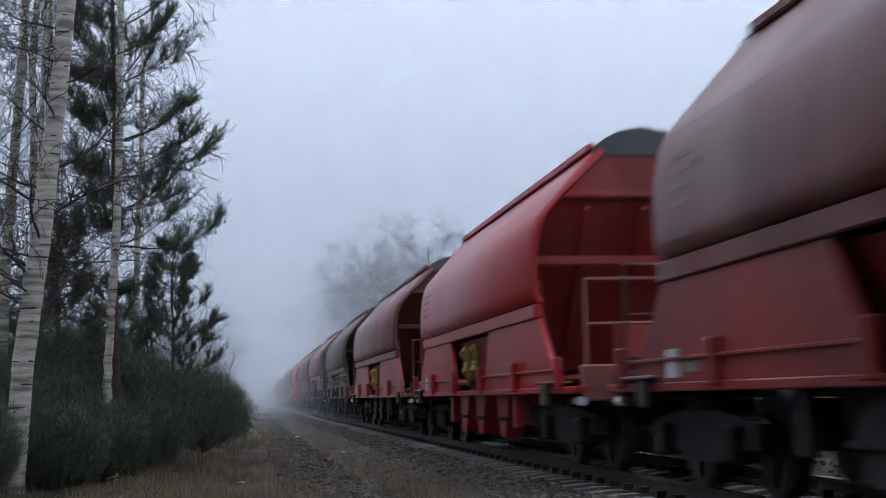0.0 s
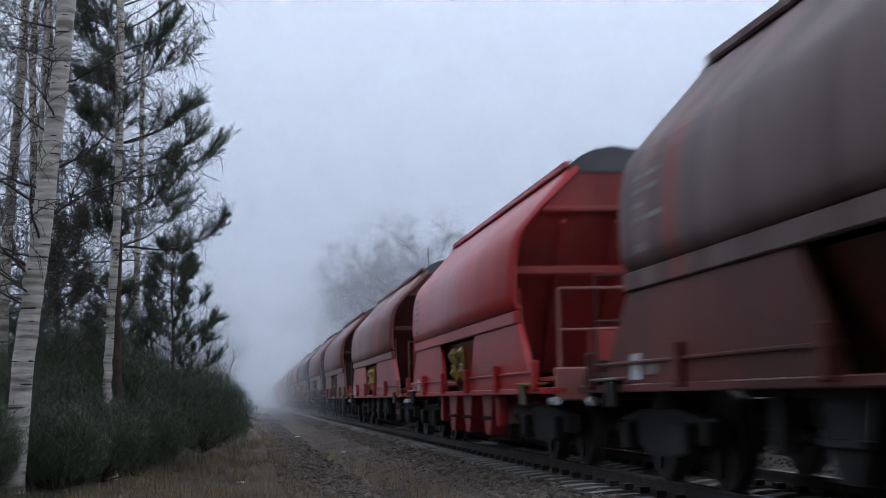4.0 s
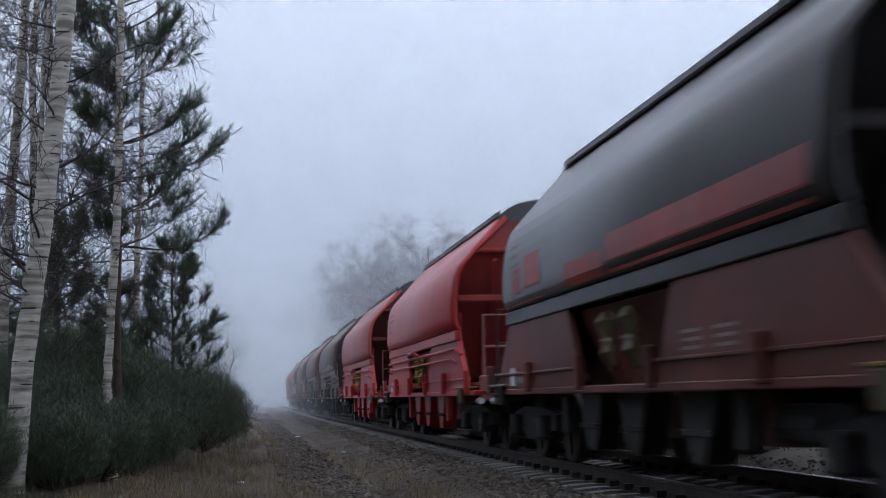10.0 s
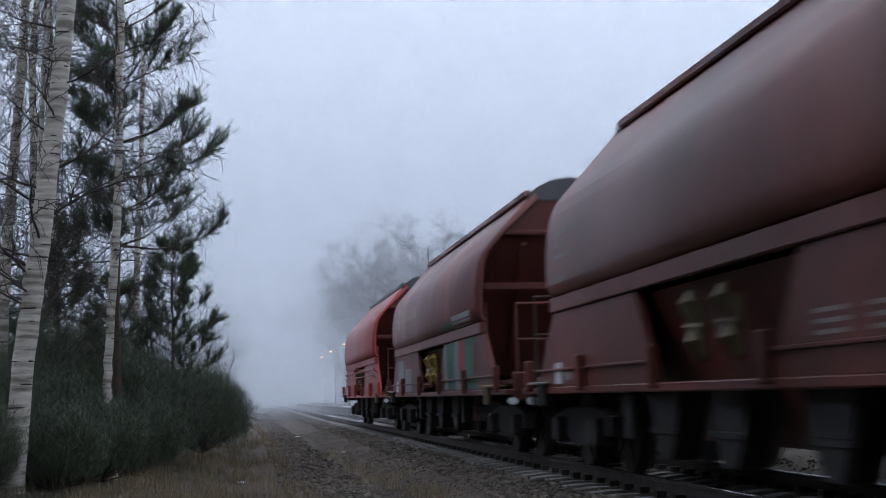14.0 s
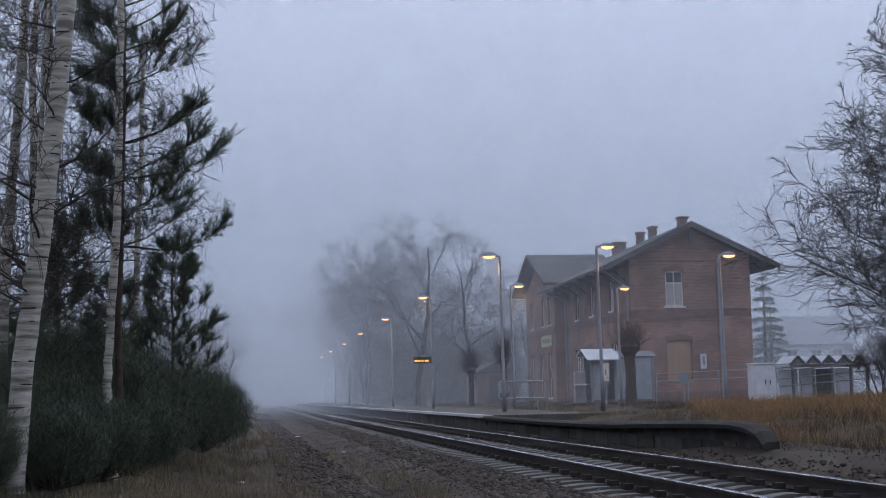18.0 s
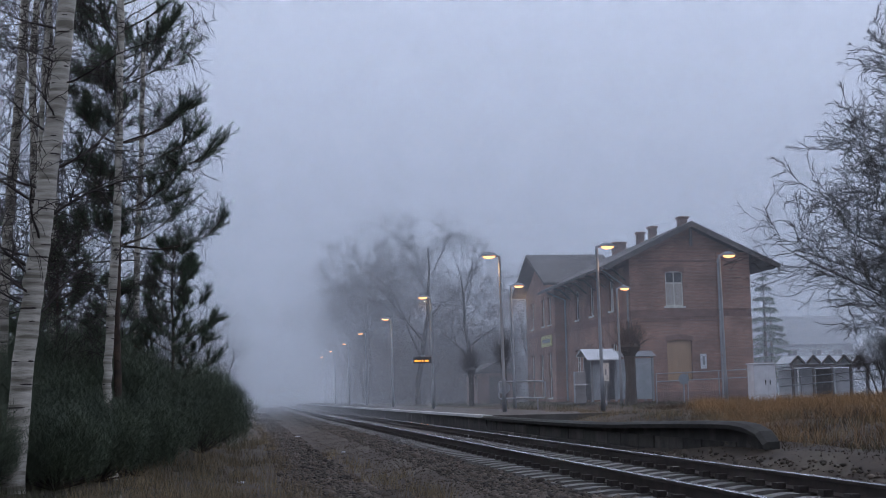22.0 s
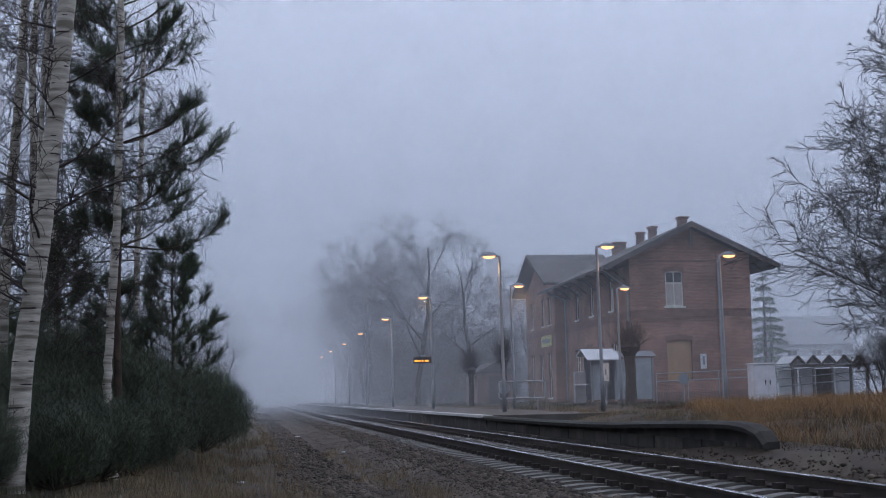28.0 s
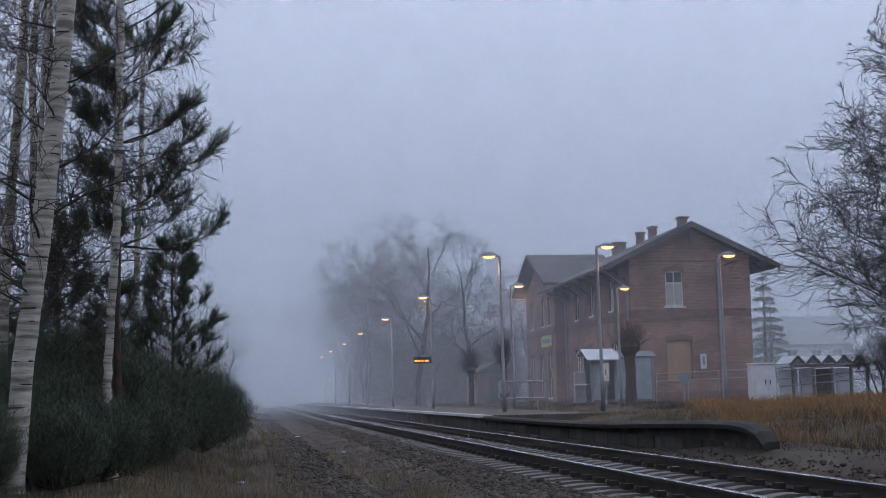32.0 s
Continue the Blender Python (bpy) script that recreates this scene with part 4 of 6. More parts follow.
    if kind == "pipe":
        bm = bmesh.new()
        ring = [(0.36 * math.cos(k * math.pi / 8) - 0.2, -H - 0.14, 2.60 + 0.36 * math.sin(k * math.pi / 8)) for k in range(17)]
        tube(bm, ring, 0.03, 6, cap=False)
        for k in range(3):
            a = k * math.pi / 3
            tube(bm, [(-0.2 - 0.36 * math.cos(a), -H - 0.14, 2.60 - 0.36 * math.sin(a)), (-0.2 + 0.36 * math.cos(a), -H - 0.14, 2.60 + 0.36 * math.sin(a))], 0.022, 5)
        part("hand_wheel", bm, M_YELLOW, w, "yellow hand brake wheel")
    # centre frame, hopper chutes and bogies
    part("centre_frame", boxes((-0.45, 0.45, -F, F, 0.82, 1.04)), M_GEAR, w)
    bm = bmesh.new()
    prism(bm, [(-1.3, 1.8), (1.3, 1.8), (0.95, 0.9), (0.75, 0.42), (-0.75, 0.42), (-0.95, 0.9)], -2.6, 2.6)
    part("hopper_chute", bm, L, w)
    for s in (-1, 1):
        for y0 in (-2.3, -0.35, 1.3):
            # discharge chutes: tapered, open-mouthed outlets below the sill
            bm = bmesh.new()
            prism(bm, [(y0, 0.88), (y0 + 0.95, 0.88), (y0 + 0.80, 0.52), (y0 + 0.62, 0.27), (y0 + 0.33, 0.27), (y0 + 0.15, 0.52)], *sorted((s * 0.98, s * 1.24)), axis="x")
            chute = part("discharge_chute", bm, L, w)
            part("chute_rim", boxes((*sorted((s * 1.241, s * 1.27)), y0 + 0.1, y0 + 0.85, 0.50, 0.56), bevel=0.008), M_GEAR, chute)
        for y0 in (-3.1, 2.7):
            part("sill_bracket", boxes((*sorted((s * 1.18, s * 1.30)), y0, y0 + 0.22, 0.42, 0.884), bevel=0.02), L, w)
        part("air_tank", tube(bmesh.new(), [(s * 0.9, -3.0, 0.62), (s * 0.9, -3.9, 0.62)], 0.16, 10), M_GEAR, w)
    wheels = []
    for e in (-1, 1):
        c = e * (F - 1.75)
        for s in (-1, 1):
            bm = bmesh.new()
            prism(bm, [(c - 1.35, 0.62), (c - 1.35, 0.42), (c - 0.75, 0.40), (c - 0.45, 0.28), (c + 0.45, 0.28), (c + 0.75, 0.40), (c + 1.35, 0.42), (c + 1.35, 0.62), (c + 0.6, 0.72), (c - 0.6, 0.72)], *sorted((s * 0.97, s * 1.12)), axis="x")
            part("bogie_frame", bm, M_GEAR, w)
            for d in (-0.9, 0.9):
                part("axle_box", boxes((*sorted((s * 1.0, s * 1.24)), c + d - 0.15, c + d + 0.15, 0.31, 0.61), bevel=0.03), M_GEAR, w)
                part("spring", tube(bmesh.new(), [(s * 1.07, c + d - 0.24, 0.42), (s * 1.07, c + d - 0.24, 0.66)], 0.06, 8), M_GEAR, w)
        part("bolster", boxes((-1.0, 1.0, c - 0.2, c + 0.2, 0.42, 0.80)), M_GEAR, w)
        for d in (-0.9, 0.9):
            wheels.append(wheelset(w, c + d))
    return w


def decal(w, y0, y1, z0, z1, material, name="stencil", sgn=-1):
    """A painted patch that follows the curved side."""
    zs = np.linspace(z0, z1, 4)
    pz, px = [q[1] for q in SIDE], [q[0] for q in SIDE]
    rows = [(sgn * (float(np.interp(z, pz, px)) + 0.005), float(z)) for z in zs]
    v = [(x, y, z) for x, z in rows for y in (y0, y1)]
    f = [(2 * k, 2 * k + 1, 2 * k + 3, 2 * k + 2) for k in range(3)]
    return mesh_ob(name, v, f, material, w)


def flat_patch(w, corners, material, name="graffiti", x=-1.4445):
    """A sprayed patch on the flat lower skirt."""
    return mesh_ob(name, [(x, y, z) for y, z in corners], [tuple(range(len(corners)))], material, w)


def markings(w, kind, i, H):
    rng = np.random.default_rng(500 + i)
    for k in range(4):
        ln = rng.uniform(0.35, 0.9)
        decal(w, H - 0.55 - ln, H - 0.55, 2.78 - 0.13 * k, 2.83 - 0.13 * k, M_STENCIL)
    decal(w, H - 1.0, H - 0.6, 2.12, 2.2, M_STENCIL)
    for y in (-2.6, -3.4):
        for k in range(3):
            flat_patch(w, [(y, 1.22 + 0.07 * k), (y + 0.5, 1.22 + 0.07 * k), (y + 0.5, 1.25 + 0.07 * k), (y, 1.25 + 0.07 * k)], M_STENCIL, "stencil")
    if i in (2, 19):
        decal(w, H - 1.75, H - 1.15, 2.38, 2.86, M_BEIGE, "emblem")
        for k in range(6):
            decal(w, H - 2.45 - 0.42 * k, H - 2.15 - 0.42 * k, 2.5, 2.72, M_BEIGE, "lettering")
    if i == 2:
        flat_patch(w, [(H - 2.6, 1.35), (H - 1.5, 1.35), (H - 1.5, 1.66), (H - 2.6, 1.66)], M_STENCIL, "grey_panel")
    if i == 11:
        for y0, z0 in ((-2.6, 2.15), (-0.4, 2.5), (-3.9, 2.6)):
            decal(w, y0, y0 + rng.uniform(0.5, 0.9), z0, z0 + 0.42, M_BEIGE, "faded_patch")
    if i == 13:
        for y0, y1, z1 in ((-H + 0.3, -0.2, 2.42), (0.0, 1.6, 2.30), (H - 2.4, H - 1.5, 2.62), (H - 1.3, H - 0.7, 2.5)):
            decal(w, y0, y1, 2.04, z1, PAINT["red"], "bare_red_patch")
    if i == 16:
        for k in range(7):
            y0 = -H + 0.8 + 1.05 * k
            decal(w, y0, y0 + rng.uniform(0.4, 0.9), 2.06, rng.uniform(2.14, 2.3), M_GREYSPRAY, "smear")
    if i == 10:
        for y0, y1, z0, z1 in ((3.0, 3.3, 2.75, 3.1), (3.45, 3.6, 2.75, 3.1), (2.6, 3.3, 2.45, 2.62), (3.5, 4.4, 2.45, 2.62), (2.7, 3.9, 2.25, 2.38)):
            decal(w, y0, y1, z0, z1, M_BEIGE, "faded_patch")
    if i in (10, 17):
        decal(w, -0.4, 0.1, 2.3, 2.62, M_STENCIL, "faded_patch")
    if i == 19:
        a = -H + 0.55
        for k, (y0, wd, mt) in enumerate(((0.1, 0.9, M_GREENSPRAY), (1.05, 0.45, M_REDSPRAY), (1.6, 0.5, M_GREYSPRAY), (2.15, 0.8, M_GREENSPRAY), (3.0, 0.4, M_GREYSPRAY))):
            y = a + y0
            flat_patch(w, [(y, 0.99), (y + wd, 0.99), (y + wd + 0.25, 1.4), (y + wd + 0.1, 1.81), (y + 0.15, 1.81), (y + 0.2, 1.4)], mt)
        for y0, y1, z1, mt in ((a, a + 1.9, 2.22, M_GREYSPRAY), (a + 1.9, a + 3.3, 2.14, M_GREENSPRAY), (H - 2.8, H - 2.2, 2.1, M_STENCIL)):
            decal(w, y0, y1, 2.02, z1, mt, "graffiti")
        for y0, wd, z0, z1 in ((H - 1.5, 1.2, 1.2, 1.7), (H - 2.9, 1.1, 1.0, 1.5)):
            flat_patch(w, [(y0, z0), (y0 + wd, z0), (y0 + wd, z1), (y0, z1)], M_GREYSPRAY)


BODY_PARTS = {"side_panel", "waist_band", "wing_plate", "roof_rim", "end_collar", "collar_beam", "end_wall", "end_rib", "cross_beam", "end_brace", "ladder", "lever_guard"}
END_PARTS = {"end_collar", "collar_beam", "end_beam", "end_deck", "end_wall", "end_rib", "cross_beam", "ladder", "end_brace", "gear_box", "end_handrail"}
# darker end paints: some grime, plus the shade between wagons put into the colour
SHADED_END = {"bright": "red", "red": "brown", "dusty": "brown", "streak": "brown", "tan": "dark", "brown": "dark", "dark": "black", "black": "black"}
LOOK = {"bright": "bright red", "red": "faded red", "dusty": "dusty dull red", "streak": "grey-streaked dark red", "tan": "dusty tan-brown", "brown": "grimy red-brown", "dark": "sooty dark brown", "black": "blackened"}
WAGONS = []


def train():
    protos = {"hood": wagon("hood", 15.6), "pipe": wagon("pipe", 15.4), "long": wagon("long", 17.0, 11.9)}
    spare = {k: [protos[k]] for k in protos}
    for s, kind, top, low in TRAIN[::-1]:
        if len(spare[kind]) < sum(1 for q in TRAIN if q[1] == kind):
            spare[kind].append(copy_thing(protos[kind], pose(0, 0, 0)))
    for s, kind, top, low in TRAIN:
        w = copies.pop() if (copies := spare[kind]) else None
        for o in w.children_recursive:
            base = o.name.split(".")[0]
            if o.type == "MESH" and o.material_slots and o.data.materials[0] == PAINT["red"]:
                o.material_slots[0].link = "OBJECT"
                o.material_slots[0].material = PAINT[SHADED_END[top] if base in END_PARTS else top if base in BODY_PARTS else low]
            if base in ("discharge_chute", "sill_bracket") and low != "bright":
                o.material_slots[0].material = M_GEAR
            if base in ("discharge_lever", "hand_wheel") and (s in (75.8, 202.7, 265.1, 280.0, 328.6) or kind != "pipe" and top in ("brown", "tan", "dark", "black")):
                o.material_slots[0].link = "OBJECT"
                o.material_slots[0].material = M_DULLYELLOW
        tail = {"hood": "hopper wagon with a rimmed roof", "long": "long hopper wagon with a rimmed roof", "pipe": "hopper wagon with pipe rails and yellow wheel"}[kind]
        tagged(w, LOOK[top] + " " + tail)
        markings(w, kind, len(WAGONS), BODY[kind] / 2)
        WAGONS.append((w, s - BODY[kind] / 2))


train()


# ---- plants ----
def grow(rng, p, d, length, r, level, cfg, out):
    """One limb of a few straight pieces, then its side shoots."""
    p, d = np.array(p, float), np.array(d, float)
    n = cfg["pieces"][level]
    pts = [p]
    tip = r * cfg["taper"][level]
    for k in range(n):
        d = d + rng.normal(0, cfg["wander"][level], 3) + np.array([0, 0, cfg["lift"][level]])
        d /= np.linalg.norm(d)
        q = p + d * length / n
        a, b = k / n, (k + 1) / n
        out.append((*p, *q, r + (tip - r) * a, r + (tip - r) * b))
        p = q
        pts.append(p)
    if level + 1 >= len(cfg["pieces"]):
        return
    kids = int(cfg["kids"][level] * (0.8 + 0.4 * rng.random()))
    for k in range(kids):
        f = cfg["first"][level] + (1 - cfg["first"][level]) * (k + rng.random()) / kids
        i = min(int(f * n), n - 1)
        base = pts[i] + (pts[i + 1] - pts[i]) * (f * n - i)
        ax = pts[i + 1] - pts[i]
        ax /= np.linalg.norm(ax)
        side = rng.normal(0, 1, 3)
        side -= ax * side.dot(ax)
        side /= np.linalg.norm(side) + 1e-9
        ang = radians(cfg["angle"][level]) * (0.75 + 0.5 * rng.random())
        nd = ax * math.cos(ang) + side * math.sin(ang)
        ln = length * cfg["ratio"][level] * (1.15 - 0.55 * f) * (0.7 + 0.6 * rng.random())
        grow(rng, base, nd, ln, max((r + (tip - r) * f) * cfg["thin"][level], cfg["least"]), level + 1, cfg, out)


BARE = dict(pieces=[7, 6, 5, 4, 3], taper=[0.25, 0.3, 0.4, 0.5, 0.6], wander=[0.10, 0.16, 0.18, 0.2, 0.2], lift=[0.05, 0.06, 0.05, 0.03, 0.0],
            kids=[11, 8, 6, 5], first=[0.25, 0.2, 0.2, 0.15], angle=[45, 45, 45, 45], ratio=[0.62, 0.6, 0.55, 0.55], thin=[0.5, 0.55, 0.6, 0.65], least=0.006)
BIRCHTOP = dict(pieces=[7, 7, 6, 5], taper=[0.3, 0.25, 0.4, 0.6], wander=[0.08, 0.13, 0.16, 0.16], lift=[0.0, -0.02, -0.06, -0.16],
                kids=[9, 8, 5], first=[0.12, 0.15, 0.15], angle=[50, 45, 45], ratio=[0.6, 0.55, 0.6], thin=[0.5, 0.6, 0.7], least=0.0058)


def bare_tree(name, label, x, y, z, height, r, seed, cfg=BARE, lean=(0, 0, 1), material=M_FARBARK, least=0.006, group="", kind="", stems=1, trunk=0.62):
    rng = np.random.default_rng(seed)
    c = dict(cfg)
    c["least"] = least
    out = []
    for k in range(stems):
        d = np.array(lean, float) + (rng.normal(0, 0.28, 3) * np.array([1, 1, 0]) if stems > 1 else 0)
        grow(rng, (0, 0, 0), d / np.linalg.norm(d), height * trunk * (1 if k == 0 else 0.9), r, 0, c, out)
    out = np.array(out)
    e = thing(name, pose(x, y, z), label, "tree", group)
    thick = out[:, 6] > 0.35 * r
    sticks("trunk", out[thick], material, e, sides=8)
    sticks("crown", out[~thick], material, e, "bare leafless branches and fine twigs", sides=3)
    return e


def birch(x, y, path, r0, r1, seed, twigs, reach=2.0, z_from=1.6):
    """A birch: pale trunk along a given path (sideways offset, height), drooping dark twigs."""
    rng = np.random.default_rng(seed)
    e = thing("birch_tree", pose(x, y, 0), "white-barked birch with bare drooping dark twigs", "tree", "birches at the wood's edge")
    pts = [Vector((px - x, 0, pz)) for px, pz in path]
    bm = bmesh.new()
    fine, rad = [], []
    for i in range(len(pts) - 1):
        for k in range(6):
            f = k / 6
            fine.append(pts[i].lerp(pts[i + 1], f) + Vector((rng.normal(0, 0.006), rng.normal(0, 0.006), 0)))
    fine.append(pts[-1])
    z0, z1 = fine[0].z, fine[-1].z
    rad = [r0 + (r1 - r0) * (q.z - z0) / (z1 - z0) + rng.normal(0, 0.03 * r0) for q in fine]
    rad[0] *= 1.25
    tube(bm, fine, rad, 14)
    part("trunk", bm, M_BIRCH, e, "pale peeling bark with black scars", smooth=True)
    # black scars and knots
    for k in range(34):
        q = fine[int(rng.integers(1, len(fine) - 1))]
        a = rng.uniform(-2.6, -0.5)
        rr = r0 + (r1 - r0) * (q.z - z0) / (z1 - z0)
        bm = bmesh.new()
        bmesh.ops.create_uvsphere(bm, u_segments=8, v_segments=5, radius=1.0, matrix=Matrix.Translation(q + Vector((rr * 0.93 * math.cos(a), rr * 0.93 * math.sin(a), 0))) @ Matrix.Rotation(a, 4, "Z") @ Matrix.Diagonal((0.018, rr * rng.uniform(0.25, 0.9), rng.uniform(0.004, 0.013), 1)))
        part("bark_scar", bm, M_BARK, e, smooth=True)
    out = []
    for k in range(twigs):
        q = fine[int(len(fine) * (0.2 + 0.8 * (k + 0.5) / twigs)) if k < twigs else -1]
        if q.z < z_from:
            continue
        a = rng.uniform(0, 2 * math.pi)
        up = rng.uniform(0.25, 0.8)
        d = np.array([math.cos(a), math.sin(a), up])
        grow(rng, q, d / np.linalg.norm(d), reach * rng.uniform(0.6, 1.1), r0 * rng.uniform(0.09, 0.16), 1, BIRCHTOP, out)
    sticks("crown", out, M_BARK, e, "bare drooping dark twigs")
    return e


def needle_mesh(rng, shoots, length, per, width):
    """Needles round shoots: rows of start and end points."""
    s = np.asarray(shoots)
    s = np.repeat(s, per, 0)
    n = len(s)
    f = rng.random((n, 1))
    base = s[:, :3] + (s[:, 3:6] - s[:, :3]) * f
    ax = s[:, 3:6] - s[:, :3]
    ax /= np.linalg.norm(ax, axis=1, keepdims=True) + 1e-9
    side = rng.normal(0, 1, (n, 3))
    side -= ax * (side * ax).sum(1, keepdims=True)
    side /= np.linalg.norm(side, axis=1, keepdims=True) + 1e-9
    d = ax * rng.uniform(0.5, 1.0, (n, 1)) + side * rng.uniform(0.5, 0.9, (n, 1))
    d /= np.linalg.norm(d, axis=1, keepdims=True)
    w = np.cross(d, rng.normal(0, 1, (n, 3)))
    w /= np.linalg.norm(w, axis=1, keepdims=True) + 1e-9
    ln = length * rng.uniform(0.7, 1.15, (n, 1))
    v = np.stack([base - w * width / 2, base + w * width / 2, base + d * ln], 1).reshape(-1, 3)
    return v, np.arange(3 * n).reshape(-1, 3)


def pine(x, y, z, height, seed, low, reach, top_reach, right=1.0, per=60, group="", label="green pine with long needle tufts on bare twigs", shoots=11, step=(0.22, 0.36), shoot=(0.12, 0.30), subs=4, needle=0.085):
    rng = np.random.default_rng(seed)
    e = thing("pine_tree", pose(x, y, z), label, "tree", group)
    bm = bmesh.new()
    tube(bm, [(rng.normal(0, 0.02), rng.normal(0, 0.02), height * k / 8) for k in range(9)], [0.006 * height * (1 - 0.85 * k / 8) + 0.012 for k in range(9)], 8)
    part("trunk", bm, M_PINEBARK, e, smooth=True)
    wood, green = [], []

    def limb(p, d, ln, r, n, rise):
        pts = [p]
        for i in range(n):
            d = d + rng.normal(0, 0.09, 3) + np.array([0, 0, rise * (i + 1) / n])
            d = d / np.linalg.norm(d)
            q = p + d * ln / n
            wood.append((*p, *q, r * (1 - i / (n + 0.5)), r * (1 - (i + 1) / (n + 0.5))))
            p = q
            pts.append(p)
        return pts, d

    def tufts(pts, d, count, start):
        for j in range(count):
            g = start + (1 - start) * rng.random() ** 0.8
            i = min(int(g * (len(pts) - 1)), len(pts) - 2)
            b = pts[i] + (pts[i + 1] - pts[i]) * (g * (len(pts) - 1) - i)
            ax = pts[i + 1] - pts[i]
            sd = ax / np.linalg.norm(ax) + rng.normal(0, 0.42, 3) + np.array([0, 0, 0.38])
            sd /= np.linalg.norm(sd)
            t = b + sd * rng.uniform(*shoot)
            wood.append((*b, *t, 0.005, 0.003))
            green.append((*(b + (t - b) * 0.1), *t))
        green.append((*pts[-2], *(pts[-1] + d * 0.12)))

    zz = low
    while zz < height - 0.1:
        f = (zz - low) / (height - low)
        rr = reach + (top_reach - reach) * f
        for k in range(5):
            if rng.random() < 0.12:
                continue
            a = rng.uniform(-0.5, 0.5) + k * 2 * math.pi / 5
            ln = rr * rng.uniform(0.65, 1.1) * (right if math.cos(a) > 0.2 else 1.0)
            d = np.array([math.cos(a), math.sin(a), rng.uniform(0.0, 0.25) + 0.3 * f])
            pts, d = limb(np.array([0, 0, zz]), d / np.linalg.norm(d), ln, 0.008 + 0.009 * ln, 6, 0.22)
            tufts(pts, d, int(shoots * 0.9), 0.5)
            for j in range(subs):
                i = int(rng.integers(2, 6))
                ax = pts[i] - pts[i - 1]
                ax /= np.linalg.norm(ax)
                side = np.cross(ax, [0, 0, 1.0]) * rng.choice([-1, 1])
                nd = ax * 0.8 + side * rng.uniform(0.5, 1.0) + np.array([0, 0, 0.1])
                sub, d2 = limb(pts[i], nd / np.linalg.norm(nd), ln * rng.uniform(0.22, 0.42), 0.008, 3, 0.3)
                tufts(sub, d2, shoots // 2, 0.25)
        zz += rng.uniform(*step)
    sticks("branchwork", wood, M_PINEBARK, e)
    v, fc = needle_mesh(rng, green, needle, per, 0.0060)
    quick("needles", v, fc, M_NEEDLE, e, "dense dark green needles")
    return e


def broom(x, y, r, h, seed, n=2600):
    """A dense bush of thin upright green sprays."""
    rng = np.random.default_rng(seed)
    z = float(ground_z(x, y))
    e = thing("broom_bush", pose(x, y, z), "dense dark green broom bush with fine upright sprays", "bush", "bushes at the wood's edge")
    a, u = rng.uniform(0, 2 * math.pi, n), np.sqrt(rng.random(n))
    f = rng.random(n) ** 0.7
    rad = u * r * (0.92 + 0.2 * f) * (1 - 0.4 * np.maximum(f - 0.6, 0) / 0.4)
    p0 = np.stack([rad * np.cos(a), rad * np.sin(a), 0.05 + f * h * (0.85 - 0.35 * u ** 2)], 1)
    d = np.stack([0.35 * u * np.cos(a), 0.35 * u * np.sin(a), 1 + 0 * a], 1) + rng.normal(0, 0.22, (n, 3))
    d /= np.linalg.norm(d, axis=1, keepdims=True)
    ln = rng.uniform(0.25, 0.6, (n, 1))
    p1 = p0 + d * ln
    sticks("stemwork", np.concatenate([np.tile([[0, 0, 0]], (60, 1)), p0[:60], np.full((60, 1), 0.02), np.full((60, 1), 0.006)], 1), M_BARK, e)
    sh = np.concatenate([p0, p1], 1)
    v, fc = needle_mesh(rng, sh, 0.15, 11, 0.0065)
    quick("sprays", v, fc, M_BROOM, e)
    return e


def blades(name, label, n, seed, area, height, width, material, lean=0.35, clump=0.0):
    """Grass blades over an area given by a sampler; one piece of ground cover."""
    rng = np.random.default_rng(seed)
    x, y, lift = area(rng, n)
    if clump:
        k = max(n // 45, 1)
        c = rng.integers(0, k, len(x))
        x = x[c] + rng.normal(0, clump, len(x))
        y = y[c] + rng.normal(0, clump, len(y))
        lift = lift[c]
    z = ground_z(x, y) + lift
    h = height * rng.uniform(0.35, 1.2, len(x))
    a = rng.uniform(0, 2 * math.pi, len(x))
    w = width * rng.uniform(0.6, 1.3, len(x))
    tip = np.stack([x + lean * h * rng.normal(0, 1, len(x)), y + lean * h * rng.normal(0, 1, len(x)), z + h], 1)
    dx, dy = np.cos(a) * w / 2, np.sin(a) * w / 2
    b0 = np.stack([x - dx, y - dy, z - 0.02], 1)
    b1 = np.stack([x + dx, y + dy, z - 0.02], 1)
    v = np.stack([b0, b1, tip], 1).reshape(-1, 3)
    return tagged(quick(name, v, np.arange(len(v)).reshape(-1, 3), material), label, "grass", kind="stuff")


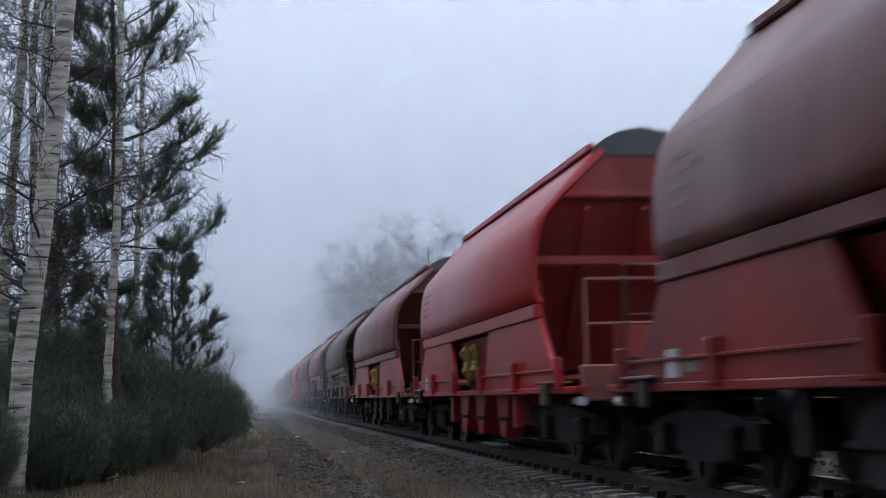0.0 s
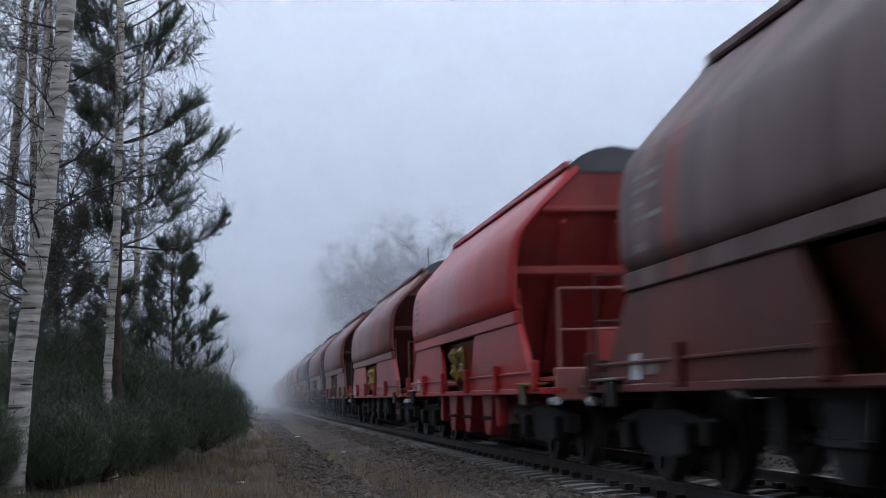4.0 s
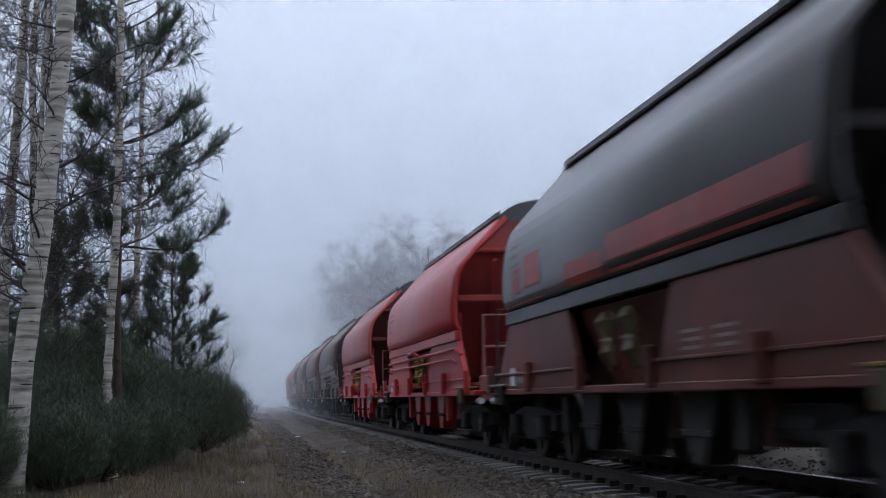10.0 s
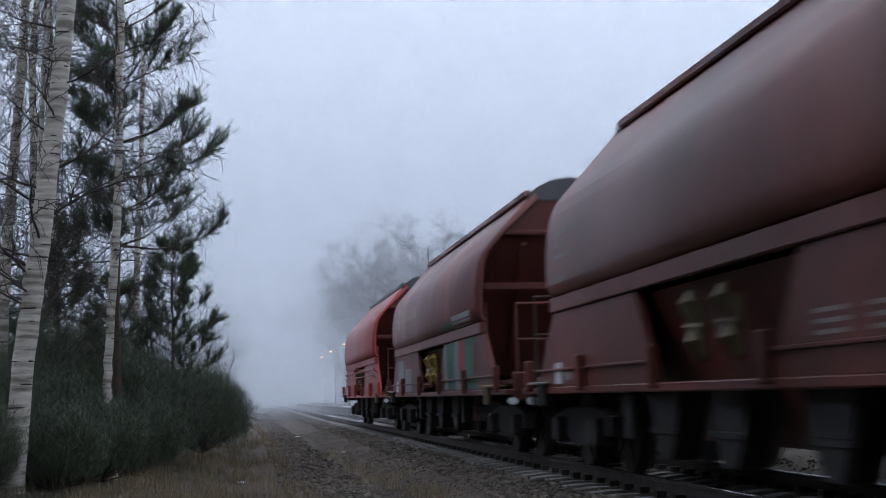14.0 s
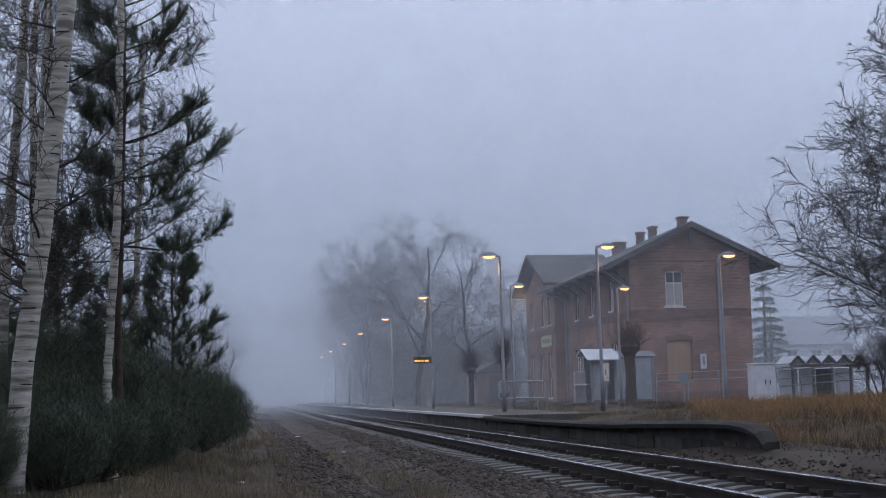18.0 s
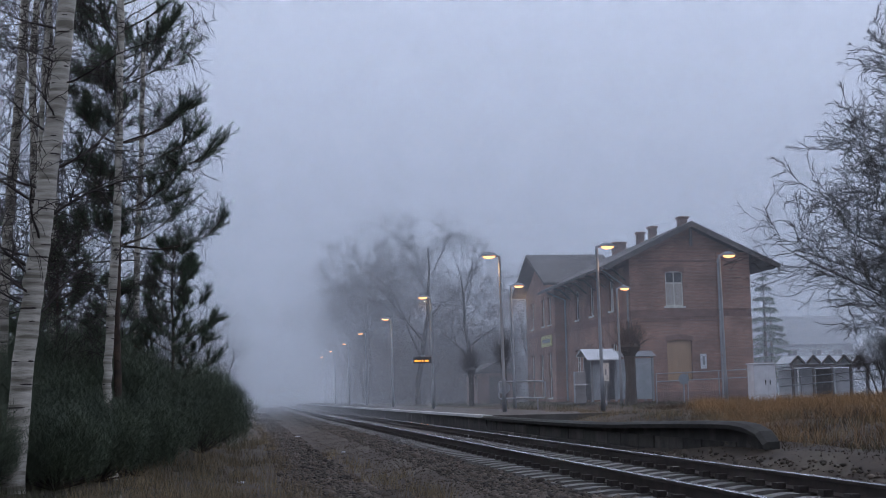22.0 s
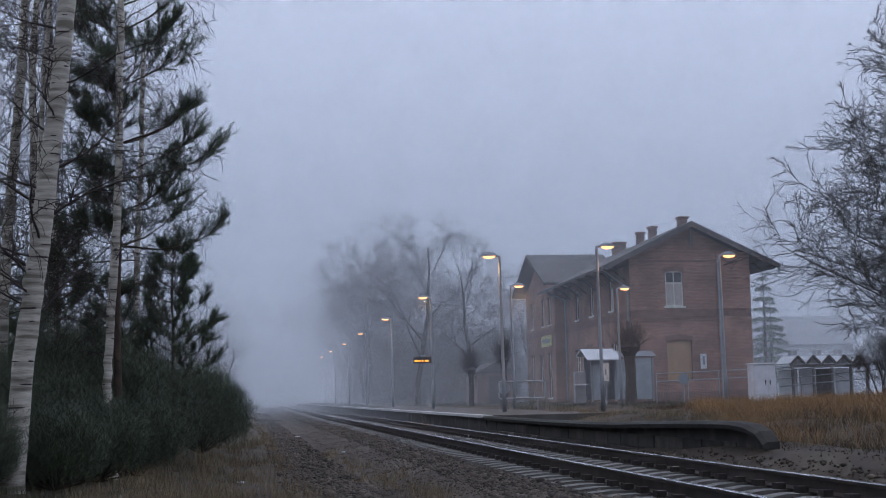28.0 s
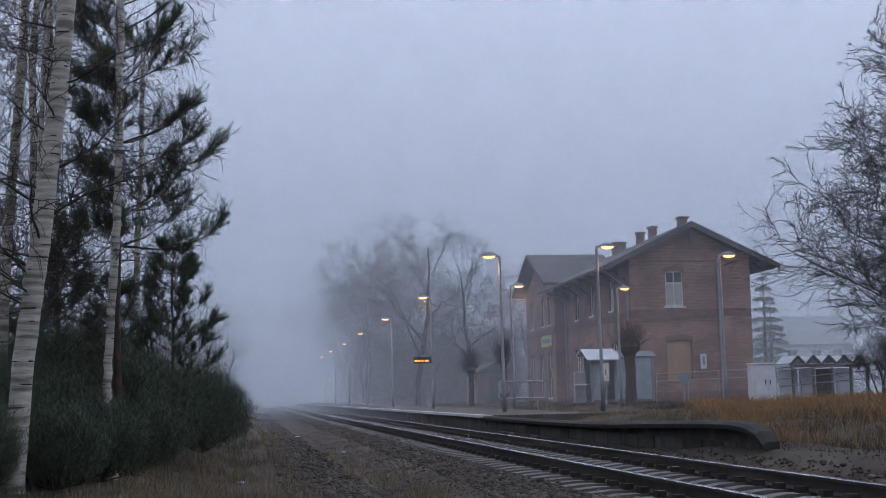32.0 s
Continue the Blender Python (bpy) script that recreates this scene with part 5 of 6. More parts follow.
def stones(name, label, n, seed, area, size, material):
    rng = np.random.default_rng(seed)
    x, y, lift = area(rng, n)
    n = len(x)
    ico = np.array([(0, 0, 1), (0.894, 0, 0.447), (0.276, 0.851, 0.447), (-0.724, 0.526, 0.447), (-0.724, -0.526, 0.447), (0.276, -0.851, 0.447),
                    (0.724, 0.526, -0.447), (-0.276, 0.851, -0.447), (-0.894, 0, -0.447), (-0.276, -0.851, -0.447), (0.724, -0.526, -0.447), (0, 0, -1)])
    tri = np.array([(0, 1, 2), (0, 2, 3), (0, 3, 4), (0, 4, 5), (0, 5, 1), (1, 6, 2), (2, 7, 3), (3, 8, 4), (4, 9, 5), (5, 10, 1),
                    (6, 7, 2), (7, 8, 3), (8, 9, 4), (9, 10, 5), (10, 6, 1), (11, 7, 6), (11, 8, 7), (11, 9, 8), (11, 10, 9), (11, 6, 10)])
    s = size * rng.lognormal(0, 0.35, (n, 1, 1)) * rng.uniform(0.55, 1.1, (n, 1, 3))
    v = ico[None] * (1 + rng.uniform(-0.28, 0.28, (n, 12, 1))) * s
    a = rng.uniform(0, 2 * math.pi, (n, 1))
    c, sn = np.cos(a), np.sin(a)
    vx = v[:, :, 0] * c - v[:, :, 1] * sn
    vy = v[:, :, 0] * sn + v[:, :, 1] * c
    v = np.stack([vx + x[:, None], vy + y[:, None], v[:, :, 2] * 0.8 + (surface_z(x, y) + lift)[:, None]], -1)
    f = (np.arange(n)[:, None, None] * 12 + tri[None]).reshape(-1, 3)
    return tagged(quick(name, v.reshape(-1, 3), f, material), label, "gravel", kind="stuff")


def patch(x0, x1, y0, y1, lift=0.0, power=1.0):
    """Samples a strip beside the line, denser towards the near end."""
    def pick(rng, n):
        y = y0 + (y1 - y0) * rng.random(n) ** power
        x = rng.uniform(x0, x1, n)
        return x + shift(y), y, np.full(n, lift)
    return pick


def bank_side(slope, y0, y1):
    """Samples the bank behind the old platform, whose foot runs slantwise away from the line."""
    def pick(rng, n):
        y = y0 + (y1 - y0) * rng.random(n)
        x = np.maximum(slope * y, 7.3) + rng.uniform(0, 1, n) ** 0.9 * (27 - slope * y)
        return x, y, np.zeros(n)
    return pick


def wood_edge():
    birch(-3.0, 18.6, [(-3.0, -0.35), (-2.86, 1.45), (-2.73, 2.49), (-2.62, 3.47), (-2.46, 4.92), (-2.34, 6.32), (-2.2, 9.0)], 0.155, 0.10, 1, 26, 2.0, 1.8)
    birch(-1.95, 21.5, [(-1.95, -0.45), (-2.02, 0.32), (-2.07, 1.17), (-2.02, 2.21), (-1.94, 3.43), (-1.91, 4.93), (-1.89, 7.19), (-1.88, 9.5)], 0.072, 0.05, 2, 44, 1.6, 1.4)
    birch(-4.05, 24.0, [(-4.05, -0.3), (-4.03, 2.38), (-3.98, 3.93), (-3.86, 5.39), (-3.77, 6.88), (-3.7, 9.5)], 0.10, 0.07, 3, 34, 2.0)
    birch(-3.5, 27.0, [(-3.5, -0.3), (-3.56, 1.05), (-3.66, 5.41), (-3.77, 8.77), (-3.8, 11)], 0.11, 0.07, 4, 28, 2.2, 2.0)
    birch(-2.3, 30.0, [(-2.32, -0.3), (-2.29, 1.76), (-2.27, 4.07), (-2.19, 5.92), (-2.15, 8.5)], 0.075, 0.05, 5, 30, 2.2, 2.0)
    birch(-3.85, 26.0, [(-3.8, -0.3), (-3.85, 4.92), (-3.9, 7.39), (-3.83, 8.48), (-3.8, 11)], 0.08, 0.06, 6, 28, 2.2, 2.0)
    birch(-3.15, 22.5, [(-3.4, -0.3), (-3.3, 3.0), (-3.2, 6.0), (-3.0, 9.0)], 0.05, 0.035, 7, 26, 2.0, 1.6)
    pine(-2.02, 22.6, -0.28, 9.6, 11, 3.7, 0.90, 1.05, 1.85, group="pines at the wood's edge", shoots=14, per=40, step=(0.40, 0.58), shoot=(0.14, 0.40), subs=7, needle=0.095)
    pine(-1.35, 27.0, -0.28, 4.15, 12, 1.6, 1.15, 0.35, 1.0, per=44, group="pines at the wood's edge", label="young green pine with upturned needle tufts")
    pine(-3.3, 25.2, -0.28, 4.3, 13, 1.0, 1.4, 0.5, 0.9, group="pines at the wood's edge", label="young green pine with upturned needle tufts", per=34)
    pine(-2.6, 29.0, -0.28, 3.6, 14, 0.8, 1.4, 0.5, 0.9, group="pines at the wood's edge", label="young green pine with upturned needle tufts", per=34)
    for i, (x, y, r, h) in enumerate([(-0.95, 31, 1.05, 1.9), (-1.0, 36, 1.15, 2.0), (-2.2, 28.5, 1.2, 1.9), (-3.2, 27, 1.3, 2.1), (-1.5, 41, 1.5, 2.4), (-4.2, 25, 1.3, 2.2), (-4.9, 23, 1.3, 2.3), (-2.6, 33, 1.5, 2.5), (-3.7, 21.5, 1.0, 1.5), (-2.9, 23.6, 0.9, 1.3), (-2.4, 26.3, 0.9, 1.5), (-2.75, 21.9, 0.85, 1.5), (-3.5, 20.2, 0.9, 1.7), (-2.2, 24.2, 0.95, 2.2), (-1.75, 26.0, 0.95, 2.1), (-3.3, 24.0, 1.1, 2.8), (-4.3, 21.0, 1.2, 2.6), (-2.9, 27.5, 1.2, 3.0), (-2.55, 19.3, 0.6, 0.8), (-2.1, 20.6, 0.6, 0.9), (-3.6, 18.2, 0.7, 1.1), (-1.7, 22.6, 0.6, 1.0)]):
        broom(x, y, r, h, 40 + i)
    # deeper wood along the line into the fog; unseen stems behind the camera add shade
    rng = np.random.default_rng(77)
    out = []
    cfg = dict(BARE)
    cfg["pieces"], cfg["kids"], cfg["least"] = [6, 5, 4], [14, 7, 0], 0.008
    for k in range(130):
        y = rng.uniform(-70, 150)
        x = -rng.uniform(5.5, 22) - 0.004 * max(y - 60, 0)
        if y < 16:
            x -= 2.0
        grow(rng, (x, y, -0.3), (rng.normal(0, 0.05), rng.normal(0, 0.05), 1), rng.uniform(6, 9), rng.uniform(0.06, 0.13), 0, cfg, out)
    for k in range(34):
        y = rng.uniform(85, 170)
        x = -rng.uniform(1.2, 6.5) - 0.02 * max(70 - y, 0)
        grow(rng, (x, y, -0.3), (rng.normal(0, 0.07), rng.normal(0, 0.07), 1), rng.uniform(4, 7.5), rng.uniform(0.05, 0.1), 0, cfg, out)
    sticks("wood", out, M_FARBARK)
    tagged(bpy.data.objects["wood"], "bare winter wood of thin stems beside the line", "wood", kind="stuff")
    n = 26000
    x, y = -rng.uniform(5.0, 17, n), np.concatenate([rng.uniform(-60, 150, n // 2), rng.uniform(20, 60, n - n // 2)])
    f = rng.random(n)
    p0 = np.stack([x, y, -0.3 + 4.2 * f ** 1.3 * (0.6 + 0.4 * np.sin(x * 0.9 + 1.3 * np.cos(y * 0.55)))], 1)
    sh = np.concatenate([p0, p0 + rng.normal(0, 0.18, (n, 3)) + np.array([0, 0, 0.35])], 1)
    v, fc = needle_mesh(rng, sh, 0.34, 4, 0.05)
    # unseen tall foliage beside and behind the camera, added to block light on the train
    n = 30000
    side = rng.random(n)
    x2 = np.where(side < 0.55, -rng.uniform(6.5, 15, n), rng.uniform(-16, 26, n))
    y2 = np.where(side < 0.55, rng.uniform(-45, 9, n), -rng.uniform(14, 34, n))
    keep = (np.abs(x2 - CX) > 3.2) | (y2 > 0)
    x2, y2 = x2[keep], y2[keep]
    n = len(x2)
    q0 = np.stack([x2, y2, -0.3 + 14.0 * rng.random(n)], 1)
    v2, fc2 = needle_mesh(rng, np.concatenate([q0, q0 + rng.normal(0, 0.4, (n, 3)) + np.array([0, 0, 0.4])], 1), 0.9, 4, 0.34)
    v, fc = np.concatenate([v, v2]), np.concatenate([fc, fc2 + len(v)])
    tagged(quick("undergrowth", v, fc, M_BROOM), "dark evergreen undergrowth between the stems, with unseen tall foliage added to block sky light", "undergrowth", kind="stuff")


def far_trees():
    spec = [(12.7, 101.0, 14.6, 0.28, 21, 1), (17.3, 100.6, 12.2, 0.26, 22, 1), (11.4, 128, 17.0, 0.30, 23, 2), (12.4, 146, 18.5, 0.3, 24, 2), (12.9, 160, 18.5, 0.25, 25, 2), (19.6, 118, 12.5, 0.2, 26, 2), (15.4, 124, 16.5, 0.22, 27, 2), (24.5, 112, 9.5, 0.18, 28, 2), (13.6, 135, 16.5, 0.26, 30, 2), (12.2, 140, 14.5, 0.24, 31, 2), (17.5, 138, 16.5, 0.24, 32, 2)]
    for x, y, h, r, seed, st in spec:
        near = y < 115
        bare_tree("bare_tree", "tall leafless tree fading into the fog", x, y, 0.3, h * (1.32 if near else 1.2), r * (0.85 if near else 0.62), seed, cfg=dict(BARE, kids=[10, 7, 5, 4] if near else [10, 6, 5, 3], lift=[0.05, 0.03, 0.02, 0.0, 0.0], angle=[50, 48, 46, 45]), least=0.013 if near else 0.019, material=M_BANKBARK if near else M_FARBARK, group="bare trees beyond the platform", stems=st)
    rng = np.random.default_rng(5)
    out = []
    cfg = dict(BARE)
    cfg["pieces"], cfg["kids"], cfg["least"] = [5, 5, 4], [12, 8, 0], 0.015
    for k in range(120):
        y = rng.uniform(106, 190)
        x = rng.uniform(12.0, 24.0) + bend(y) * 0.8
        grow(rng, (x, y, 0.3), (rng.normal(0, 0.15), rng.normal(0, 0.15), 1), rng.uniform(3.0, 5.5), rng.uniform(0.03, 0.07), 0, cfg, out)
    n = 11000
    y = rng.uniform(106, 190, n)
    x = rng.uniform(12.0, 25, n) + 0.8 * shift(y)
    p0 = np.stack([x, y, 0.3 + 5.5 * rng.random(n) ** 1.3], 1)
    p1 = p0 + rng.normal(0, 0.5, (n, 3)) + np.array([0, 0, 0.9])
    out = np.concatenate([np.array(out), np.concatenate([p0, p1, np.full((n, 1), 0.025), np.full((n, 1), 0.012)], 1)])
    sticks("thicket", out, M_FARBARK)
    tagged(bpy.data.objects["thicket"], "dense leafless thicket behind the platform", "thicket", kind="stuff")
    bank = dict(BARE, pieces=[9, 7, 6, 4, 3], wander=[0.04, 0.09, 0.12, 0.15, 0.16], lift=[0.02, 0.03, 0.03, 0.02, 0.0], kids=[36, 11, 7, 4], first=[0.07, 0.12, 0.12, 0.1], angle=[58, 40, 38, 40], ratio=[0.46, 0.5, 0.5, 0.5], thin=[0.36, 0.5, 0.6, 0.65])
    bare_tree("bare_tree", "many-branched leafless tree on the grassy bank", 26.3, 47.0, 0.5, 20.0, 0.17, 35, cfg=bank, least=0.015, lean=(-0.03, 0, 1), material=M_BANKBARK)
    bare_tree("bare_tree", "many-branched leafless tree on the grassy bank", 27.6, 51.0, 0.5, 16.0, 0.14, 33, cfg=bank, least=0.013, lean=(0.0, 0, 1), material=M_BANKBARK)
    for x, y, h, seed in ((21.9, 45.0, 3.2, 71), (22.9, 46.5, 3.8, 72), (24.2, 45.5, 3.6, 73)):
        bare_tree("bare_shrub", "tangled leafless brown shrub on the grassy bank", x, y, float(ground_z(x, y)) - 0.05, h, 0.03, seed, cfg=dict(BARE, kids=[9, 6, 4, 0]), least=0.006, stems=7, group="shrubs on the bank", material=M_BANKBARK)
    # pollards in front of the station
    for i, (x, y, h, r) in enumerate([(17.75, 62.0, 2.7, 0.36), (12.4, 75.0, 2.0, 0.2), (12.55, 66.0, 2.3, 0.17)]):
        rg = np.random.default_rng(60 + i)
        e = thing("pollard_tree", pose(x, y, float(ground_z(x, y))), "pollarded tree with a knobbly head of thin shoots", "tree", "pollards by the station")
        bm = bmesh.new()
        tube(bm, [(0, 0, -0.05), (0.03, 0, h * 0.5), (0, 0, h * 0.85), (0, 0, h), (0, 0, h + 0.25)], [r * 0.8, r * 0.65, r * 0.75, r * 1.5, r * 0.7], 10)
        part("trunk", bm, M_BANKBARK, e)
        segs = []
        for k in range(260):
            d = rg.normal(0, 0.42, 3) + np.array([0, 0, 1.0])
            d /= np.linalg.norm(d)
            b = np.array([rg.normal(0, r * 0.7), rg.normal(0, r * 0.7), h + rg.uniform(-0.25, 0.2)])
            q = b + d * rg.uniform(0.5, 1.5)
            segs.append((*b, *q, 0.014, 0.005))
        sticks("shoots", segs, M_BARK, e)
    # spruce far behind the station
    rg = np.random.default_rng(9)
    for x, y, h in ((43.3, 110, 10.6), (47, 118, 9.0)):
        e = thing("spruce_tree", pose(x, y, 0.3), "dark spruce fading into the fog", "tree", "spruces behind the station")
        bm = bmesh.new()
        tube(bm, [(0, 0, 0), (0, 0, h)], [0.2, 0.03], 6)
        part("trunk", bm, M_PINEBARK, e)
        n = 1500
        f = np.round(rg.random(n) * 11) / 11.5
        a = rg.uniform(0, 2 * math.pi, n)
        rr = (1 - f) * (2.4 + 0.5 * np.sin(5 * a + 9 * f)) * rg.random(n) ** 0.5
        z = 1 + f * (h - 1.2) - 0.3 * rr
        p0 = np.stack([rr * np.cos(a), rr * np.sin(a), z], 1)
        p1 = p0 + np.stack([0.4 * np.cos(a), 0.4 * np.sin(a), -0.15 + 0 * a], 1)
        v, fc = needle_mesh(rg, np.concatenate([p0, p1], 1), 0.25, 6, 0.05)
        quick("needles", v, fc, M_NEEDLE, e)


def ground_cover():
    blades("verge_grass", "dry straw-coloured grass on the verge", 13000, 101, patch(-1.9, 0.75, 15, 120, 0, 2.2), 0.30, 0.007, M_DRYGRASS, clump=0.11)
    blades("verge_grass", "short olive grass under the wood's edge", 9000, 102, patch(-4.5, 0.3, 15, 120, 0, 2.1), 0.20, 0.010, M_GREENGRASS, clump=0.2)
    blades("bank_grass", "rust-coloured long grass on the bank", 75000, 103, bank_side(0.335, 18, 50), 0.40, 0.0075, M_ORANGEGRASS, lean=0.5, clump=0.22)
    blades("bank_grass", "dark matted undergrowth in the long grass", 26000, 108, bank_side(0.30, 14, 50), 0.24, 0.010, M_DARKGRASS, lean=0.8, clump=0.3)
    blades("bank_grass", "pale dead grass along the old platform end", 7000, 104, patch(7.1, 10.5, 17.8, 44, 0.05, 1.0), 0.17, 0.010, M_DRYGRASS, clump=0.18)
    blades("bank_grass", "olive grass at the foot of the bank", 6000, 105, patch(7.3, 16, 15, 40, 0, 1.1), 0.16, 0.010, M_GREENGRASS, clump=0.2)
    blades("bank_grass", "thin dry grass on the dirt at the platform foot", 5000, 121, patch(6.9, 15, 11, 23, 0, 1.0), 0.10, 0.008, M_DRYGRASS, lean=0.8, clump=0.12)
    blades("bank_grass", "dark low weeds on the dirt at the platform foot", 9000, 122, patch(6.7, 16, 11, 24, 0, 1.0), 0.09, 0.010, M_DARKGRASS, lean=0.9, clump=0.2)
    blades("lawn_grass", "olive grass before the station", 9000, 106, patch(10.5, 30, 44, 95, 0, 1.0), 0.22, 0.02, M_GREENGRASS, clump=0.3)
    blades("track_weed", "dry weeds between track and path", 900, 107, patch(1.7, 2.3, 15.5, 30, 0, 1.5), 0.22, 0.008, M_DRYGRASS, clump=0.10)
    stones("coarse_gravel", "coarse dark crushed stone along the footpath", 17000, 111, patch(0.55, 1.75, 14.5, 130, 0.0, 2.6), 0.029, M_STONE)
    stones("shoulder_gravel", "loose ballast stones beside the sleepers", 19000, 112, patch(2.85, 3.85, 11, 130, 0.0, 2.6), 0.028, M_STONE)
    stones("fine_gravel", "scattered small gravel on the cess", 15000, 113, patch(1.4, 3.1, 13, 110, 0.0, 2.4), 0.013, M_STONE)
    stones("track_ballast", "ballast stones between the sleepers", 14000, 114, patch(3.5, 6.6, 9, 110, 0.0, 2.3), 0.028, M_STONE)
    stones("far_side_gravel", "stones at the foot of the platform", 7000, 115, patch(6.2, 12.0, 10, 40, 0.0, 1.3), 0.011, M_STONE)


wood_edge()
far_trees()
ground_cover()


# ---- platform furniture ----
def waiting_shelter():
    e = thing("waiting_shelter", pose(16.95, 66.0, 0.45), "grey steel and glass waiting shelter with a pale sloping roof", "shelter")
    for x in (0.0, 1.2, 3.1):
        for y in (0.0, 1.4):
            part("post", boxes((x - 0.05, x + 0.05, y - 0.05, y + 0.05, 0, 2.2)), M_GREYPAINT, e)
    for x0, x1 in ((0.06, 0.42), (1.26, 2.1), (2.15, 3.04)):
        part("panel", boxes((x0, x1, -0.02, 0.02, 0.1, 2.1)), M_GLASS, e)
    part("panel", boxes((0.06, 3.04, 1.38, 1.42, 0.1, 2.1)), M_GREYPAINT, e)
    part("panel", boxes((3.08, 3.12, 0.06, 1.34, 0.1, 2.1)), M_GLASS, e)
    bm = bmesh.new()
    prism(bm, [(-0.55, 2.02), (-0.55, 2.07), (0.75, 2.62), (1.7, 2.3), (1.7, 2.25), (0.75, 2.56)], -0.35, 1.35, axis="x")
    part("roof", bm, M_CABINET, e, "pale translucent sloping roof")
    bm = bmesh.new()
    prism(bm, [(-0.1, 2.2), (0.75, 2.5), (1.5, 2.2)], 1.36, 3.3, axis="x")
    part("roof", bm, M_GREYPAINT, e)
    b = thing("notice_board", pose(16.1, 60.2, 0.31), "white timetable notice in a grey post frame", "notice board")
    part("frame", boxes((-0.18, 0.18, -0.03, 0.03, 0.95, 1.95), bevel=0.01), M_GREYPAINT, b)
    part("notice", boxes((-0.14, 0.14, -0.04, -0.032, 1.1, 1.9)), M_PANEFRAME, b)
    part("print_bar", boxes((-0.03, 0.03, -0.046, -0.041, 1.35, 1.65)), M_GREYPAINT, b)
    part("post", boxes((-0.03, 0.03, -0.03, 0.03, 0, 0.949)), M_GREYPAINT, b)
    t = thing("ticket_machine", pose(15.7, 63.5, 0.31), "narrow grey ticket machine beside the shelter", "ticket machine")
    part("casing", boxes((-0.25, 0.25, -0.2, 0.2, 0.1, 1.6), bevel=0.03), M_GREYPAINT, t)
    part("ledge", boxes((-0.3, 0.3, -0.35, -0.2, 0.95, 1.02)), M_CABINET, t)
    part("foot", boxes((-0.2, 0.2, -0.15, 0.15, 0, 0.1)), M_BLACK, t)


def cabinet():
    e = thing("relay_cabinet", pose(17.50, 45.0, 0.35), "pale grey lineside equipment cabinet on the bank", "cabinet")
    part("body", boxes((-0.38, 0.40, -0.3, 0.3, 0.08, 1.38), bevel=0.015), M_CABINET, e)
    part("door", boxes((-0.36, 0.10, -0.318, -0.302, 0.12, 1.34), bevel=0.004), M_CABINET, e)
    part("door", boxes((0.12, 0.38, -0.318, -0.302, 0.12, 1.34), bevel=0.004), M_CABINET, e)
    part("lid", boxes((-0.42, 0.44, -0.34, 0.34, 1.381, 1.43), bevel=0.01), M_CABINET, e)
    part("plinth", boxes((-0.36, 0.38, -0.28, 0.28, -0.1, 0.079)), M_COPING, e)
    for x in (0.02, 0.18):
        part("handle", boxes((x - 0.015, x + 0.015, -0.34, -0.319, 0.7, 0.86)), M_BLACK, e)


def pipe_barrier():
    e = thing("pipe_barrier", pose(10.15, 50.0, 0.30), "looped steel tube barrier at the platform crossing", "barrier")
    bm = bmesh.new()
    ring = [(-0.85, 0, 0.50), (-0.80, 0, 0.45), (0.85, 0, 0.45), (0.90, 0, 0.50), (0.90, 0, 1.02), (0.85, 0, 1.07), (-0.80, 0, 1.07), (-0.85, 0, 1.02), (-0.85, 0, 0.50)]
    tube(bm, ring, 0.032, 8)
    part("loop", bm, M_STEEL, e)
    for x in (-0.6, 0.6):
        part("post", tube(bmesh.new(), [(x, 0, -0.05), (x, 0, 0.44)], 0.03, 8), M_STEEL, e)
    s = thing("round_sign", pose(9.6, 50.6, 0.30), "round sign seen from its grey back", "sign")
    part("post", tube(bmesh.new(), [(0, 0, 0), (0, 0, 1.1)], 0.03, 8), M_STEEL, s)
    part("disc", tube(bmesh.new(), [(0, -0.045, 0.85), (0, -0.035, 0.85)], 0.24, 20), M_GREYPAINT, s)
    s = thing("round_sign", pose(19.0, 58.0, 0.31), "round sign seen from its grey back", "sign")
    part("post", tube(bmesh.new(), [(0, 0, 0), (0, 0, 1.35)], 0.03, 8), M_STEEL, s)
    part("disc", tube(bmesh.new(), [(0, -0.045, 1.1), (0, -0.035, 1.1)], 0.24, 20), M_GREYPAINT, s)


def handrail(x0, x1, y, z0, z1, bars, posts):
    e = thing("handrail", pose(0, 0, 0), "galvanised tube handrail along the access path", "railing", "railings by the station")
    for b in bars:
        part("bar", tube(bmesh.new(), [(x0, y, z0 + b), (x1, y, z1 + b)], 0.022, 6), M_STEEL, e)
    for k in range(posts):
        f = k / (posts - 1)
        x = x0 + (x1 - x0) * f
        part("post", tube(bmesh.new(), [(x, y + 0.03, float(ground_z(x, y)) - 0.05), (x, y + 0.03, z0 + (z1 - z0) * f + bars[0])], 0.025, 6), M_STEEL, e)


